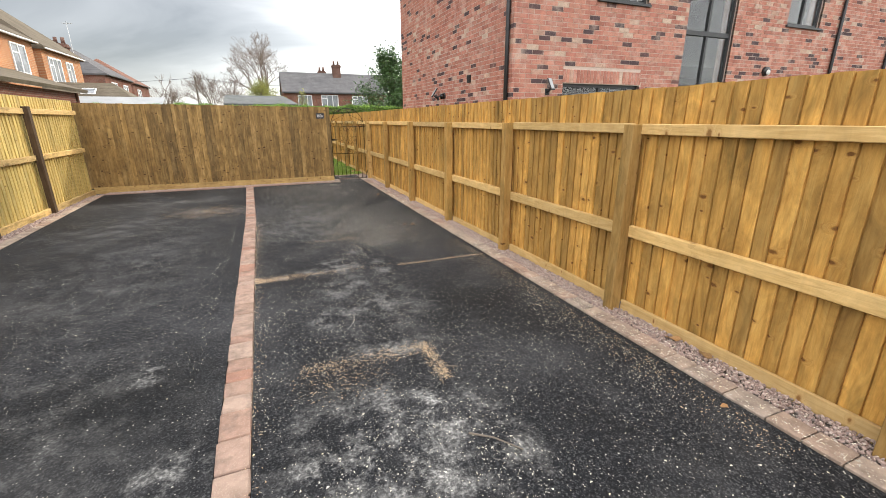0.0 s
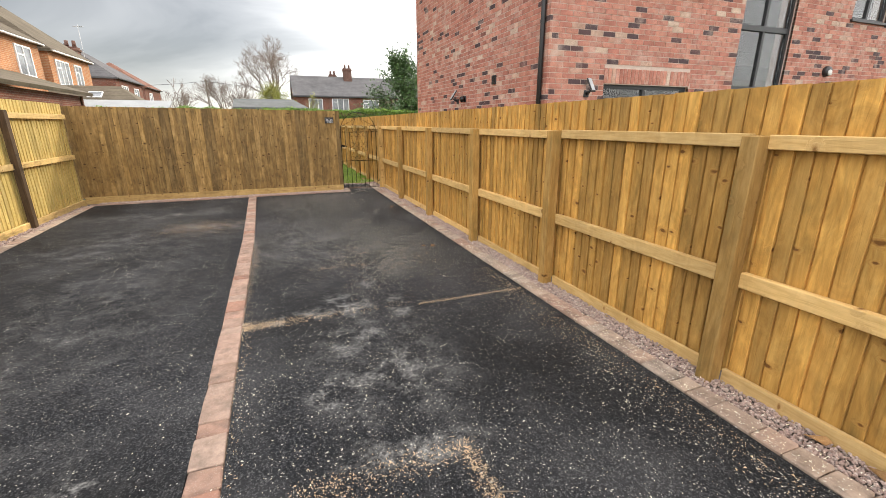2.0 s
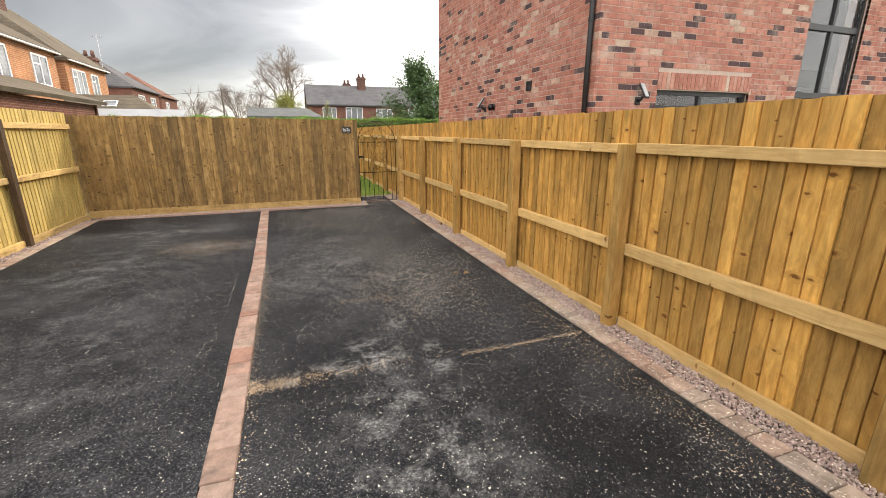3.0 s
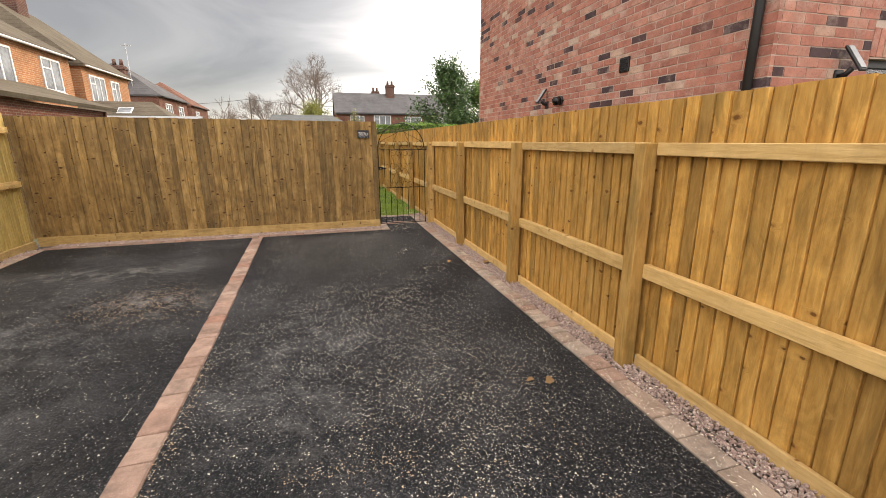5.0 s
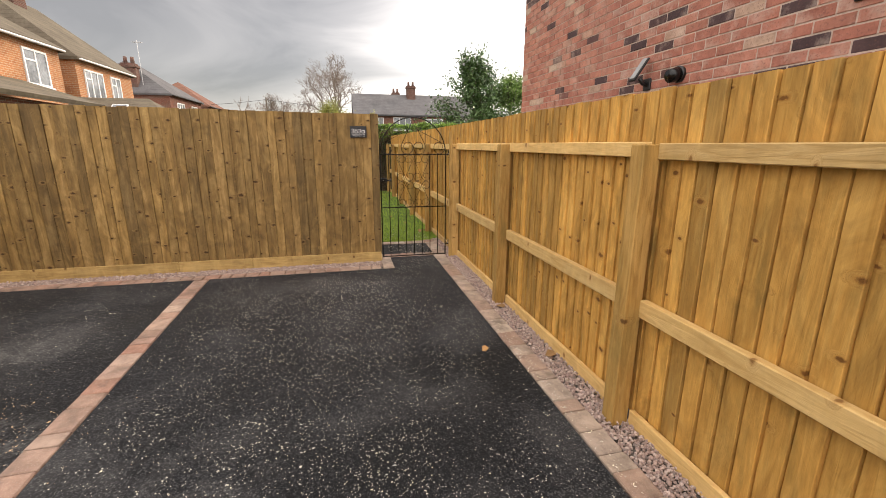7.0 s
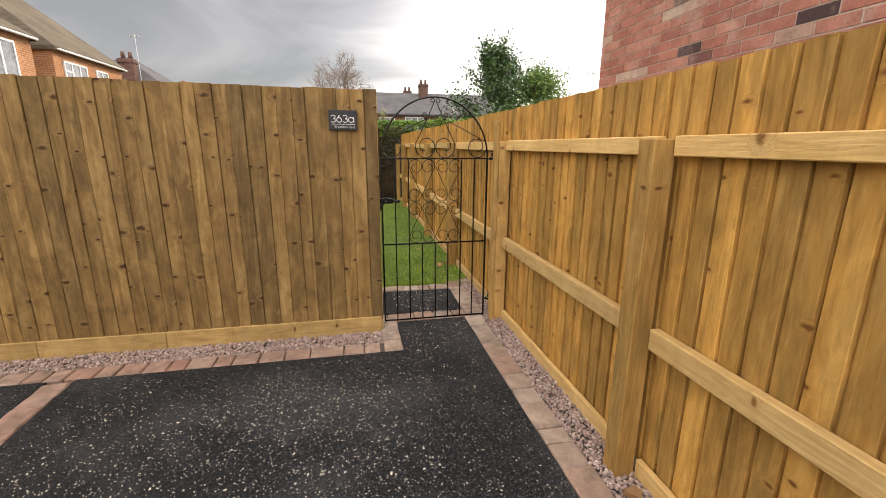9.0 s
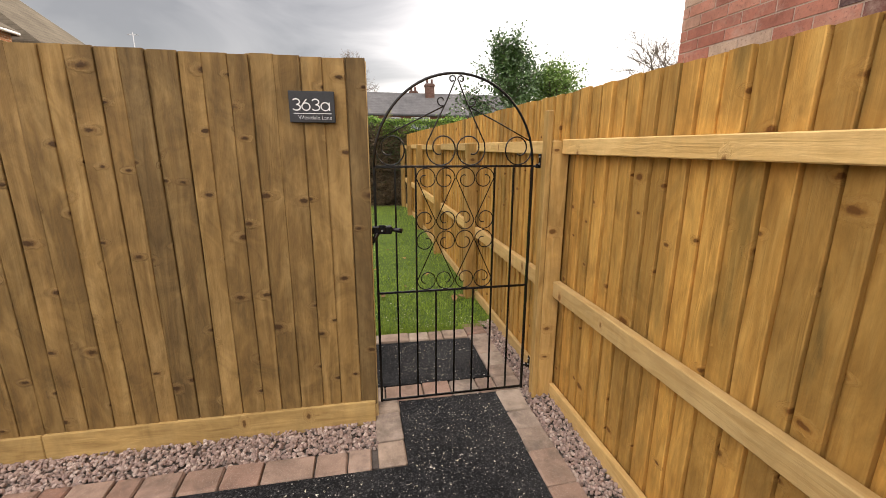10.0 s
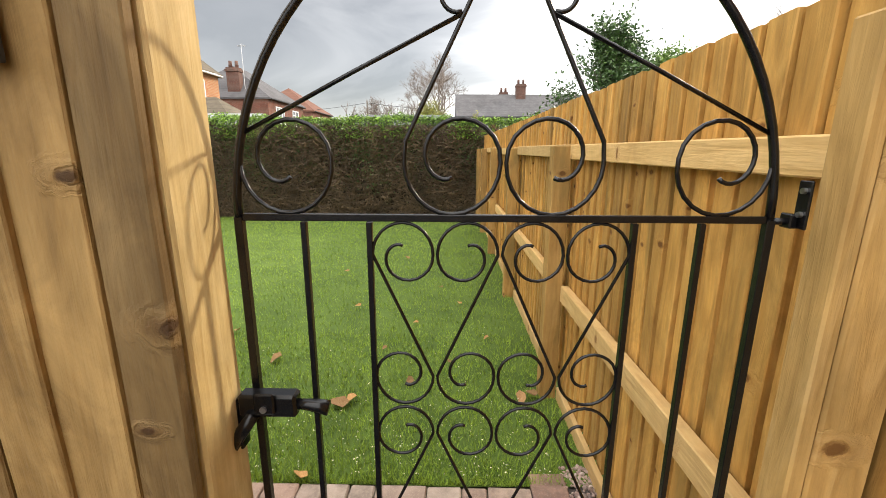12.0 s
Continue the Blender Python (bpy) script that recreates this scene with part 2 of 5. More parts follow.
def make_asphalt():
    m, nt, b = material("damp_asphalt", 0.8, 0, 0.22)
    p = coords(nt, (1, 1, 1))
    agg = cells(nt, p, 150.0, "F1", "Color")
    bw = nd(nt, "ShaderNodeRGBToBW")
    nt.links.new(agg, bw.inputs[0])
    col = ramp(nt, bw.outputs[0], [(0.2, (0.0025, 0.0025, 0.0033)), (0.52, (0.0062, 0.0066, 0.0082)), (0.68, (0.014, 0.0145, 0.0165)), (0.86, (0.046, 0.046, 0.047))])
    broad = tex(nt, p, 0.55, 6.0, 0.62, 0.2)
    col = mix(nt, 1.0, col, ramp(nt, broad, [(0.34, (0.55,)), (0.66, (2.1,))]), "MULTIPLY")
    mid = tex(nt, p, 4.2, 7.0, 0.72, 0.1)
    fl = nd(nt, "ShaderNodeTexVoronoi", "F1", Scale=75.0, Randomness=1.0)
    nt.links.new(p, fl.inputs["Vector"])
    fc = nd(nt, "ShaderNodeSeparateColor")
    nt.links.new(fl.outputs["Color"], fc.inputs[0])
    worn = ramp(nt, tex(nt, p, 0.9, 5.0, 0.65), [(0.36, (0.025,)), (0.66, (0.16,))])
    spot = op(nt, "MULTIPLY", op(nt, "LESS_THAN", fc.outputs[0], worn), ramp(nt, fl.outputs["Distance"], [(0.2, (0.9,)), (0.34, (0.0,))]))
    col = mix(nt, spot, col, (0.36, 0.345, 0.31))
    # dried cement dust and sawdust trodden into the surface; wide ovals lighten the bays
    total = None
    for x, y, rx, ry, s in ((-2.89, 1.3, 0.2, 0.28, 1.0), (-3.55, 1.1, 0.16, 0.14, 0.9), (-3.25, 1.2, 0.5, 0.5, 0.55), (-3.34, 2.72, 0.14, 0.16, 0.95),
                            (-3.05, 4.05, 0.28, 0.28, 0.7), (-3.15, 0.8, 0.45, 0.35, 0.6), (-2.95, 3.0, 0.5, 0.9, 0.35), (-3.45, 3.9, 0.5, 0.12, 0.6),
                            (-4.75, 7.95, 0.7, 0.4, 0.4), (-5.6, 9.2, 1.1, 0.25, 0.3), (-3.0, 2.05, 0.45, 0.14, 0.5), (-4.5, 2.35, 0.12, 0.18, 0.55), (-2.7, 1.0, 0.2, 0.5, 0.5),
                            (-5.3, 4.6, 1.1, 2.2, 0.13), (-5.0, 1.6, 0.9, 1.6, 0.13), (-5.7, 7.2, 1.2, 1.3, 0.16), (-3.3, 6.3, 0.6, 1.6, 0.15), (-2.6, 3.9, 0.12, 0.3, 0.6), (-2.75, 4.6, 0.1, 0.22, 0.6), (-4.25, 1.35, 0.2, 0.2, 0.6)):
        sub = nd(nt, "ShaderNodeVectorMath", "SUBTRACT")
        nt.links.new(p, sub.inputs[0])
        sub.inputs[1].default_value = (x, y, 0)
        sc = nd(nt, "ShaderNodeVectorMath", "MULTIPLY")
        nt.links.new(sub.outputs[0], sc.inputs[0])
        sc.inputs[1].default_value = (1 / rx, 1 / ry, 0)
        ln = nd(nt, "ShaderNodeVectorMath", "LENGTH")
        nt.links.new(sc.outputs[0], ln.inputs[0])
        w = op(nt, "MULTIPLY", op(nt, "SUBTRACT", 1.25, ln.outputs["Value"], True), s)
        total = w if total is None else op(nt, "MAXIMUM", total, w)
    patchy = ramp(nt, mid, [(0.47, (0.0,)), (0.66, (1.0,))])
    fleck = ramp(nt, tex(nt, p, 42.0, 3.0, 0.7), [(0.45, (0.25,)), (0.62, (1.0,))])
    dust = op(nt, "MULTIPLY", op(nt, "MULTIPLY", total, patchy), fleck)
    col = mix(nt, op(nt, "MULTIPLY", dust, 1.5, True), col, (0.52, 0.51, 0.49))
    col = mix(nt, op(nt, "MULTIPLY", ramp(nt, tex(nt, p, 1.1, 5.0, 0.7), [(0.48, (0.0,)), (0.74, (1.0,))]), 0.13), col, (0.24, 0.235, 0.23))
    nt.links.new(col, b.inputs["Base Color"])
    nt.links.new(ramp(nt, broad, [(0.3, (0.68,)), (0.6, (0.9,))]), b.inputs["Roughness"])
    bump(nt, b, op(nt, "ADD", bw.outputs[0], tex(nt, p, 90.0, 2.0)), 0.5, 0.004)
    return m


M["asphalt"] = make_asphalt()


def make_paver(name, tones):
    m, nt, b = material(name, 0.88, 0, 0.25)
    v = coords(nt, (1, 1, 1), 13.0)
    base = ramp(nt, random_of(nt), [(k / (len(tones) - 1), c) for k, c in enumerate(tones)])
    n1 = tex(nt, v, 9.0, 5.0, 0.65)
    col = mix(nt, 1.0, base, ramp(nt, n1, [(0.3, (0.7,)), (0.7, (1.25,))]), "MULTIPLY")
    sp = cells(nt, v, 160.0, "F1", "Distance")
    col = mix(nt, ramp(nt, sp, [(0.1, (0.45,)), (0.35, (0.0,))]), col, (0.5, 0.43, 0.36))
    col = mix(nt, ramp(nt, tex(nt, v, 5.0, 5.0, 0.7), [(0.5, (0.0,)), (0.68, (0.6,))]), col, (0.1, 0.08, 0.068))
    nt.links.new(col, b.inputs["Base Color"])
    bump(nt, b, op(nt, "ADD", n1, tex(nt, v, 120.0, 2.0)), 0.5, 0.003)
    return m


M["paver"] = make_paver("tumbled_brown_block", [(0.24, 0.14, 0.105), (0.31, 0.21, 0.165), (0.26, 0.17, 0.13), (0.34, 0.25, 0.2), (0.3, 0.19, 0.145), (0.27, 0.145, 0.105)])
M["paver_buff"] = make_paver("tumbled_buff_block", [(0.28, 0.185, 0.14), (0.36, 0.275, 0.215), (0.29, 0.215, 0.17), (0.4, 0.32, 0.255), (0.32, 0.255, 0.21), (0.37, 0.28, 0.22), (0.3, 0.18, 0.135)])


def make_stone():
    m, nt, b = material("pink_grey_gravel", 0.8, 0, 0.35)
    col = ramp(nt, random_of(nt, True), [(0.0, (0.23, 0.165, 0.145)), (0.3, (0.39, 0.29, 0.25)), (0.55, (0.31, 0.22, 0.195)), (0.8, (0.52, 0.42, 0.37)), (1.0, (0.19, 0.15, 0.14))])
    v = coords(nt, (1, 1, 1))
    col = mix(nt, 1.0, col, ramp(nt, tex(nt, v, 60.0, 3.0), [(0.3, (0.75,)), (0.7, (1.2,))]), "MULTIPLY")
    nt.links.new(col, b.inputs["Base Color"])
    return m


M["stone"] = make_stone()


def plain(name, c1, c2, scale=4.0, rough=0.7, metal=0.0, spec=0.4, strength=0.2, islands=False, rnd=False, stretch=(1, 1, 1), depth=0.004):
    """Two tones broken up at two scales, with a fine relief."""
    m, nt, b = material(name, rough, metal, spec)
    v = coords(nt, stretch)
    f = op(nt, "ADD", op(nt, "MULTIPLY", tex(nt, v, scale, 5.0, 0.6), 0.65), op(nt, "MULTIPLY", tex(nt, v, scale * 9, 3.0, 0.6), 0.35))
    col = ramp(nt, f, [(0.36, c1), (0.64, c2)])
    if islands or rnd:
        col = mix(nt, 1.0, col, ramp(nt, random_of(nt, islands), [(0.0, (0.6, 0.62, 0.6)), (0.5, (1.0, 1.0, 1.0)), (1.0, (1.35, 1.3, 1.1))]), "MULTIPLY")
    nt.links.new(col, b.inputs["Base Color"])
    if strength:
        bump(nt, b, f, strength, depth)
    return m


def make_brick(islands):
    m, nt, b = material("new_red_brick_" + ("joined" if islands else "single"), 0.86, 0, 0.25)
    r = random_of(nt, islands)
    base = ramp(nt, r, [(0.0, (0.06, 0.042, 0.047)), (0.085, (0.085, 0.05, 0.05)), (0.095, (0.31, 0.125, 0.092)), (0.3, (0.40, 0.17, 0.125)), (0.5, (0.33, 0.135, 0.1)),
                        (0.7, (0.44, 0.21, 0.155)), (0.9, (0.39, 0.165, 0.12)), (0.95, (0.43, 0.29, 0.22)), (1.0, (0.47, 0.36, 0.28))])
    v = coords(nt, (1, 1, 1), 0.0 if islands else 9.0)
    n1 = tex(nt, v, 7.0, 6.0, 0.7, 0.4)
    col = mix(nt, 1.0, base, ramp(nt, n1, [(0.3, (0.68,)), (0.7, (1.3,))]), "MULTIPLY")
    wash = tex(nt, v, 3.3, 6.0, 0.72)
    col = mix(nt, ramp(nt, wash, [(0.5, (0.0,)), (0.68, (0.52,))]), col, (0.56, 0.45, 0.38))
    col = mix(nt, ramp(nt, tex(nt, v, 70.0, 2.0), [(0.58, (0.0,)), (0.7, (0.5,))]), col, (0.14, 0.07, 0.06))
    nt.links.new(col, b.inputs["Base Color"])
    bump(nt, b, op(nt, "ADD", n1, tex(nt, v, 60.0, 3.0)), 0.6, 0.005)
    return m


M["brick"], M["bricks"] = make_brick(False), make_brick(True)
M["mortar"] = plain("pale_mortar", (0.40, 0.31, 0.26), (0.52, 0.42, 0.36), 9.0, 0.95)


def brick_wall_far(name, a, bcol, mortar, sx=(4.4, 4.4, 13.0)):
    """Brickwork seen from far off."""
    m, nt, b = material(name, 0.9, 0, 0.2)
    t = nd(nt, "ShaderNodeTexCoord")
    s = nd(nt, "ShaderNodeSeparateXYZ")
    nt.links.new(t.outputs["Object"], s.inputs[0])
    cx = nd(nt, "ShaderNodeCombineXYZ")
    nt.links.new(op(nt, "ADD", s.outputs[0], s.outputs[1]), cx.inputs[0])
    nt.links.new(s.outputs[2], cx.inputs[1])
    br = nd(nt, "ShaderNodeTexBrick", Scale=1.0, Mortar_Size=0.008, Brick_Width=0.225, Row_Height=0.075)
    nt.links.new(cx.outputs[0], br.inputs["Vector"])
    br.inputs["Color1"].default_value, br.inputs["Color2"].default_value, br.inputs["Mortar"].default_value = (*a, 1), (*bcol, 1), (*mortar, 1)
    col = mix(nt, 1.0, br.outputs["Color"], ramp(nt, tex(nt, t.outputs["Object"], 1.3, 5.0, 0.65), [(0.3, (0.75,)), (0.7, (1.25,))]), "MULTIPLY")
    nt.links.new(col, b.inputs["Base Color"])
    return m


M["far_brick"] = brick_wall_far("orange_brick", (0.42, 0.19, 0.085), (0.34, 0.14, 0.065), (0.42, 0.32, 0.22))
M["far_red"] = brick_wall_far("dark_red_brick", (0.18, 0.068, 0.045), (0.13, 0.052, 0.038), (0.2, 0.155, 0.125))


def roof_mat(name, c1, c2):
    m, nt, b = material(name, 0.85, 0, 0.3)
    t = nd(nt, "ShaderNodeTexCoord")
    w = nd(nt, "ShaderNodeTexWave", Scale=1.7, Distortion=0.6, Detail=2.0)
    w.bands_direction, w.wave_profile = "Z", "SAW"
    nt.links.new(t.outputs["Object"], w.inputs["Vector"])
    f = op(nt, "ADD", op(nt, "MULTIPLY", tex(nt, t.outputs["Object"], 0.9, 6.0, 0.65), 0.7), op(nt, "MULTIPLY", tex(nt, t.outputs["Object"], 9.0, 3.0), 0.3))
    col = mix(nt, 1.0, ramp(nt, f, [(0.35, c1), (0.66, c2)]), ramp(nt, w.outputs["Fac"], [(0.0, (0.7,)), (0.25, (1.05,))]), "MULTIPLY")
    nt.links.new(col, b.inputs["Base Color"])
    bump(nt, b, w.outputs["Fac"], 0.5, 0.03)
    return m


M["chimney"] = brick_wall_far("sooty_brick", (0.13, 0.06, 0.045), (0.1, 0.05, 0.04), (0.16, 0.13, 0.11))
M["roof_brown"] = roof_mat("mossy_brown_tiles", (0.075, 0.06, 0.042), (0.15, 0.125, 0.09))
M["roof_slate"] = roof_mat("grey_slate", (0.07, 0.068, 0.07), (0.135, 0.13, 0.135))
M["roof_red"] = roof_mat("red_brown_tiles", (0.13, 0.06, 0.042), (0.19, 0.095, 0.065))
M["upvc"] = plain("white_plastic_frame", (0.72, 0.73, 0.74), (0.8, 0.8, 0.8), 3.0, 0.4, strength=0.0)
M["dark_frame"] = plain("dark_grey_frame", (0.018, 0.019, 0.021), (0.028, 0.029, 0.031), 6.0, 0.42, spec=0.5, strength=0.05)
M["black_plastic"] = plain("black_plastic", (0.011, 0.011, 0.012), (0.02, 0.02, 0.021), 8.0, 0.4, strength=0.05)
M["black_iron"] = plain("black_painted_iron", (0.003, 0.003, 0.0035), (0.008, 0.008, 0.009), 30.0, 0.26, 0.0, 0.4, strength=0.08)
M["steel"] = plain("zinc_bolt", (0.4, 0.4, 0.4), (0.55, 0.55, 0.55), 30.0, 0.35, 1.0)
M["slate_sign"] = plain("dark_slate_plate", (0.022, 0.024, 0.028), (0.038, 0.04, 0.046), 14.0, 0.5, strength=0.1)
M["white_paint"] = plain("white_lettering", (0.76, 0.76, 0.76), (0.82, 0.82, 0.82), 20.0, 0.5, strength=0.0)
M["felt"] = plain("grey_roof_felt", (0.075, 0.08, 0.08), (0.13, 0.135, 0.135), 2.0, 0.9)
M["render_wall"] = plain("cream_render", (0.5, 0.46, 0.4), (0.6, 0.57, 0.5), 1.5, 0.9)
M["poly_roof"] = plain("grey_polycarbonate", (0.26, 0.27, 0.28), (0.36, 0.37, 0.38), 1.2, 0.35, strength=0.0)
M["earth"] = plain("rough_ground", (0.05, 0.055, 0.025), (0.10, 0.095, 0.05), 0.6, 0.95, depth=0.02)
M["soil"] = plain("gravel_bed_soil", (0.06, 0.05, 0.043), (0.13, 0.11, 0.1), 14.0, 0.95)
M["turf"] = plain("lawn_turf", (0.05, 0.088, 0.012), (0.095, 0.15, 0.022), 3.0, 0.95, depth=0.01)
M["blade"] = plain("grass_blade", (0.16, 0.25, 0.02), (0.26, 0.37, 0.042), 0.7, 0.6, islands=True, strength=0.0)
M["hedge_leaf"] = plain("hedge_leaf", (0.035, 0.075, 0.014), (0.065, 0.12, 0.024), 1.0, 0.55, islands=True, strength=0.0)
M["hedge_new"] = plain("fresh_hedge_shoot", (0.14, 0.26, 0.03), (0.24, 0.4, 0.06), 1.0, 0.55, islands=True, strength=0.0)
M["hedge_twig"] = plain("bare_hedge_twig", (0.06, 0.043, 0.027), (0.16, 0.115, 0.07), 2.0, 0.9, islands=True, strength=0.0)
# near-black brown, painted as the shade deep inside the hedge
M["hedge_shade"] = plain("hedge_inner_shade", (0.012, 0.01, 0.007), (0.03, 0.024, 0.015), 6.0, 0.95)
# lighter copy of the evergreen leaf below, sunlight put into its green
M["holly_lit"] = plain("sunlit_evergreen_leaf", (0.09, 0.165, 0.03), (0.21, 0.33, 0.085), 1.5, 0.38, islands=True, strength=0.0)
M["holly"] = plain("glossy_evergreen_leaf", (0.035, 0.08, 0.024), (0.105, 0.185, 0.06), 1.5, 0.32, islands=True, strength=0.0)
M["spring"] = plain("yellow_green_leaf", (0.18, 0.2, 0.04), (0.3, 0.3, 0.07), 1.0, 0.6, islands=True, strength=0.0)
M["bark"] = plain("grey_brown_bark", (0.1, 0.08, 0.062), (0.2, 0.165, 0.13), 6.0, 0.9)
M["twig_far"] = plain("grey_brown_bare_twigs", (0.17, 0.135, 0.11), (0.26, 0.21, 0.175), 2.0, 0.9, strength=0.0)
M["dry_leaf"] = plain("dry_brown_leaf", (0.24, 0.12, 0.045), (0.42, 0.25, 0.11), 20.0, 0.8, rnd=True)
M["chip"] = plain("pale_wood_chip", (0.72, 0.66, 0.55), (0.86, 0.83, 0.75), 9.0, 0.85, islands=True, strength=0.0)
M["sawdust"] = plain("tan_sawdust", (0.5, 0.34, 0.21), (0.7, 0.54, 0.38), 9.0, 0.9, islands=True, strength=0.0)
M["red_scrap"] = plain("red_plastic_scrap", (0.5, 0.03, 0.04), (0.62, 0.06, 0.07), 8.0, 0.4)
M["curtain"] = plain("pale_blind", (0.45, 0.45, 0.44), (0.6, 0.6, 0.58), 3.0, 0.9)
# near-black tone that paints the rooms behind the glass as unlit
M["room_shade"] = plain("painted_room_shade", (0.03, 0.03, 0.032), (0.06, 0.058, 0.055), 1.0, 0.9)


def make_glass():
    m, nt, b = material("window_glass", 0.03, 0, 0.5)
    b.inputs["Base Color"].default_value = (0.9, 0.93, 0.94, 1)
    b.inputs["Transmission Weight"].default_value = 1.0
    b.inputs["IOR"].default_value = 1.5
    return m


M["glass"] = make_glass()


# ---- mesh helpers ----
class Geo:
    """Vertices and faces that become one mesh."""

    def __init__(self):
        self.v, self.f = [], []

    def add(self, verts, faces):
        n = len(self.v)
        self.v += [tuple(p) for p in verts]
        self.f += [tuple(i + n for i in f) for f in faces]
        return self

    def box(self, x0, x1, y0, y1, z0, z1):
        return self.add([(x, y, z) for x in (x0, x1) for y in (y0, y1) for z in (z0, z1)],
                        [(0, 1, 3, 2), (4, 6, 7, 5), (0, 4, 5, 1), (2, 3, 7, 6), (0, 2, 6, 4), (1, 5, 7, 3)])

    def cbox(self, x0, x1, y0, y1, z0, z1, b=0.004):
        """A box with chamfered edges."""
        lo, hi, vs, idx = (x0, y0, z0), (x1, y1, z1), [], {}
        for s in ((a, c, d) for a in (0, 1) for c in (0, 1) for d in (0, 1)):
            for k in range(3):
                p = [(hi if s[i] else lo)[i] + (0 if i == k else (-b if s[i] else b)) for i in range(3)]
                idx[s, k] = len(vs)
                vs.append(p)
        fs = []
        for k in range(3):
            i, j = (k + 1) % 3, (k + 2) % 3
            for side in (0, 1):
                q = []
                for a, c in ((0, 0), (1, 0), (1, 1), (0, 1)):
                    s = [0, 0, 0]
                    s[k], s[i], s[j] = side, a, c
                    q.append(idx[tuple(s), k])
                fs.append(tuple(q if side else q[::-1]))
        for k in range(3):
            i, j = (k + 1) % 3, (k + 2) % 3
            for a in (0, 1):
                for c in (0, 1):
                    s0, s1 = [0, 0, 0], [0, 0, 0]
                    s0[i], s0[j], s1[i], s1[j], s1[k] = a, c, a, c, 1
                    q = [idx[tuple(s0), i], idx[tuple(s1), i], idx[tuple(s1), j], idx[tuple(s0), j]]
                    fs.append(tuple(q if a != c else q[::-1]))
        for s in ((a, c, d) for a in (0, 1) for c in (0, 1) for d in (0, 1)):
            q = [idx[s, 0], idx[s, 1], idx[s, 2]]
            fs.append(tuple(q if sum(s) % 2 else q[::-1]))
        return self.add(vs, fs)

    def tube(self, pts, r, n=8, r2=None, cap=True):
        pts = [Vector(p) for p in pts]
        r2 = r if r2 is None else r2
        t0 = (pts[1] - pts[0]).normalized()
        u = t0.orthogonal().normalized()
        vs = []
        for i, p in enumerate(pts):
            t = (pts[min(i + 1, len(pts) - 1)] - pts[max(i - 1, 0)]).normalized()
            u = (u - t * u.dot(t)).normalized()
            w = t.cross(u)
            rr = r + (r2 - r) * i / (len(pts) - 1)
            vs += [p + (u * math.cos(2 * math.pi * k / n) + w * math.sin(2 * math.pi * k / n)) * rr for k in range(n)]
        fs = [(i * n + k, i * n + (k + 1) % n, (i + 1) * n + (k + 1) % n, (i + 1) * n + k) for i in range(len(pts) - 1) for k in range(n)]
        if cap:
            fs += [tuple(range(n))[::-1], tuple(range((len(pts) - 1) * n, len(pts) * n))]
        return self.add(vs, fs)

    def mesh(self, name, material, smooth=False):
        me = bpy.data.meshes.new(name)
        me.from_pydata(self.v, [], self.f)
        me.materials.append(material)
        if smooth:
            me.polygons.foreach_set("use_smooth", [True] * len(me.polygons))
        me.update()
        return me

    def put(self, name, material, parent=None, label="", smooth=False):
        ob = new(name, self.mesh(name, material, smooth))
        if parent:
            ob.parent = parent
        return tagged(ob, label)


def thing(name, label, category, group="", at=(0, 0, 0), kind=""):
    ob = new(name)
    ob.location = at
    ob.empty_display_size = 0.1
    return tagged(ob, label, category, group, kind)


def piece(name, mesh, parent, at, rz=0.0, scale=(1, 1, 1), rx=0.0, ry=0.0):
    """One of many alike pieces on a shared mesh."""
    ob = new(name, mesh)
    ob.parent = parent
    ob.matrix_local = Matrix.LocRotScale(at, Euler((rx, ry, rz)), scale)
    return ob


def stuff_mesh(name, verts, faces, material, label, category, kind="stuff", parent=None):
    """Uncountable small geometry from arrays, as one object."""
    me = bpy.data.meshes.new(name)
    verts, faces = np.asarray(verts, np.float32), np.asarray(faces, np.int32)
    me.vertices.add(len(verts))
    me.vertices.foreach_set("co", verts.ravel())
    k = faces.shape[1]
    me.loops.add(faces.size)
    me.loops.foreach_set("vertex_index", faces.ravel())
    me.polygons.add(len(faces))
    me.polygons.foreach_set("loop_start", np.arange(0, faces.size, k, dtype=np.int32))
    me.polygons.foreach_set("loop_total", np.full(len(faces), k, np.int32))
    me.polygons.foreach_set("use_smooth", np.zeros(len(faces), bool))
    me.materials.append(material)
    me.update(calc_edges=True)
    me.validate()
    ob = new(name, me)
    ob.parent = parent
    return tagged(ob, label, category, "", kind)


rng = np.random.default_rng(7)


def scatter(base_v, base_f, pos, rot, scl):
    """Copies of a small mesh, turned and scaled, joined."""
    base_v, base_f = np.array(base_v, float), np.array(base_f, int)
    n = len(pos)
    v = (base_v[None] * scl[:, None, :])
    v = np.einsum("nij,nkj->nki", rot, v) + pos[:, None, :]
    f = base_f[None] + (np.arange(n) * len(base_v))[:, None, None]
    return v.reshape(-1, 3), f.reshape(-1, base_f.shape[1])


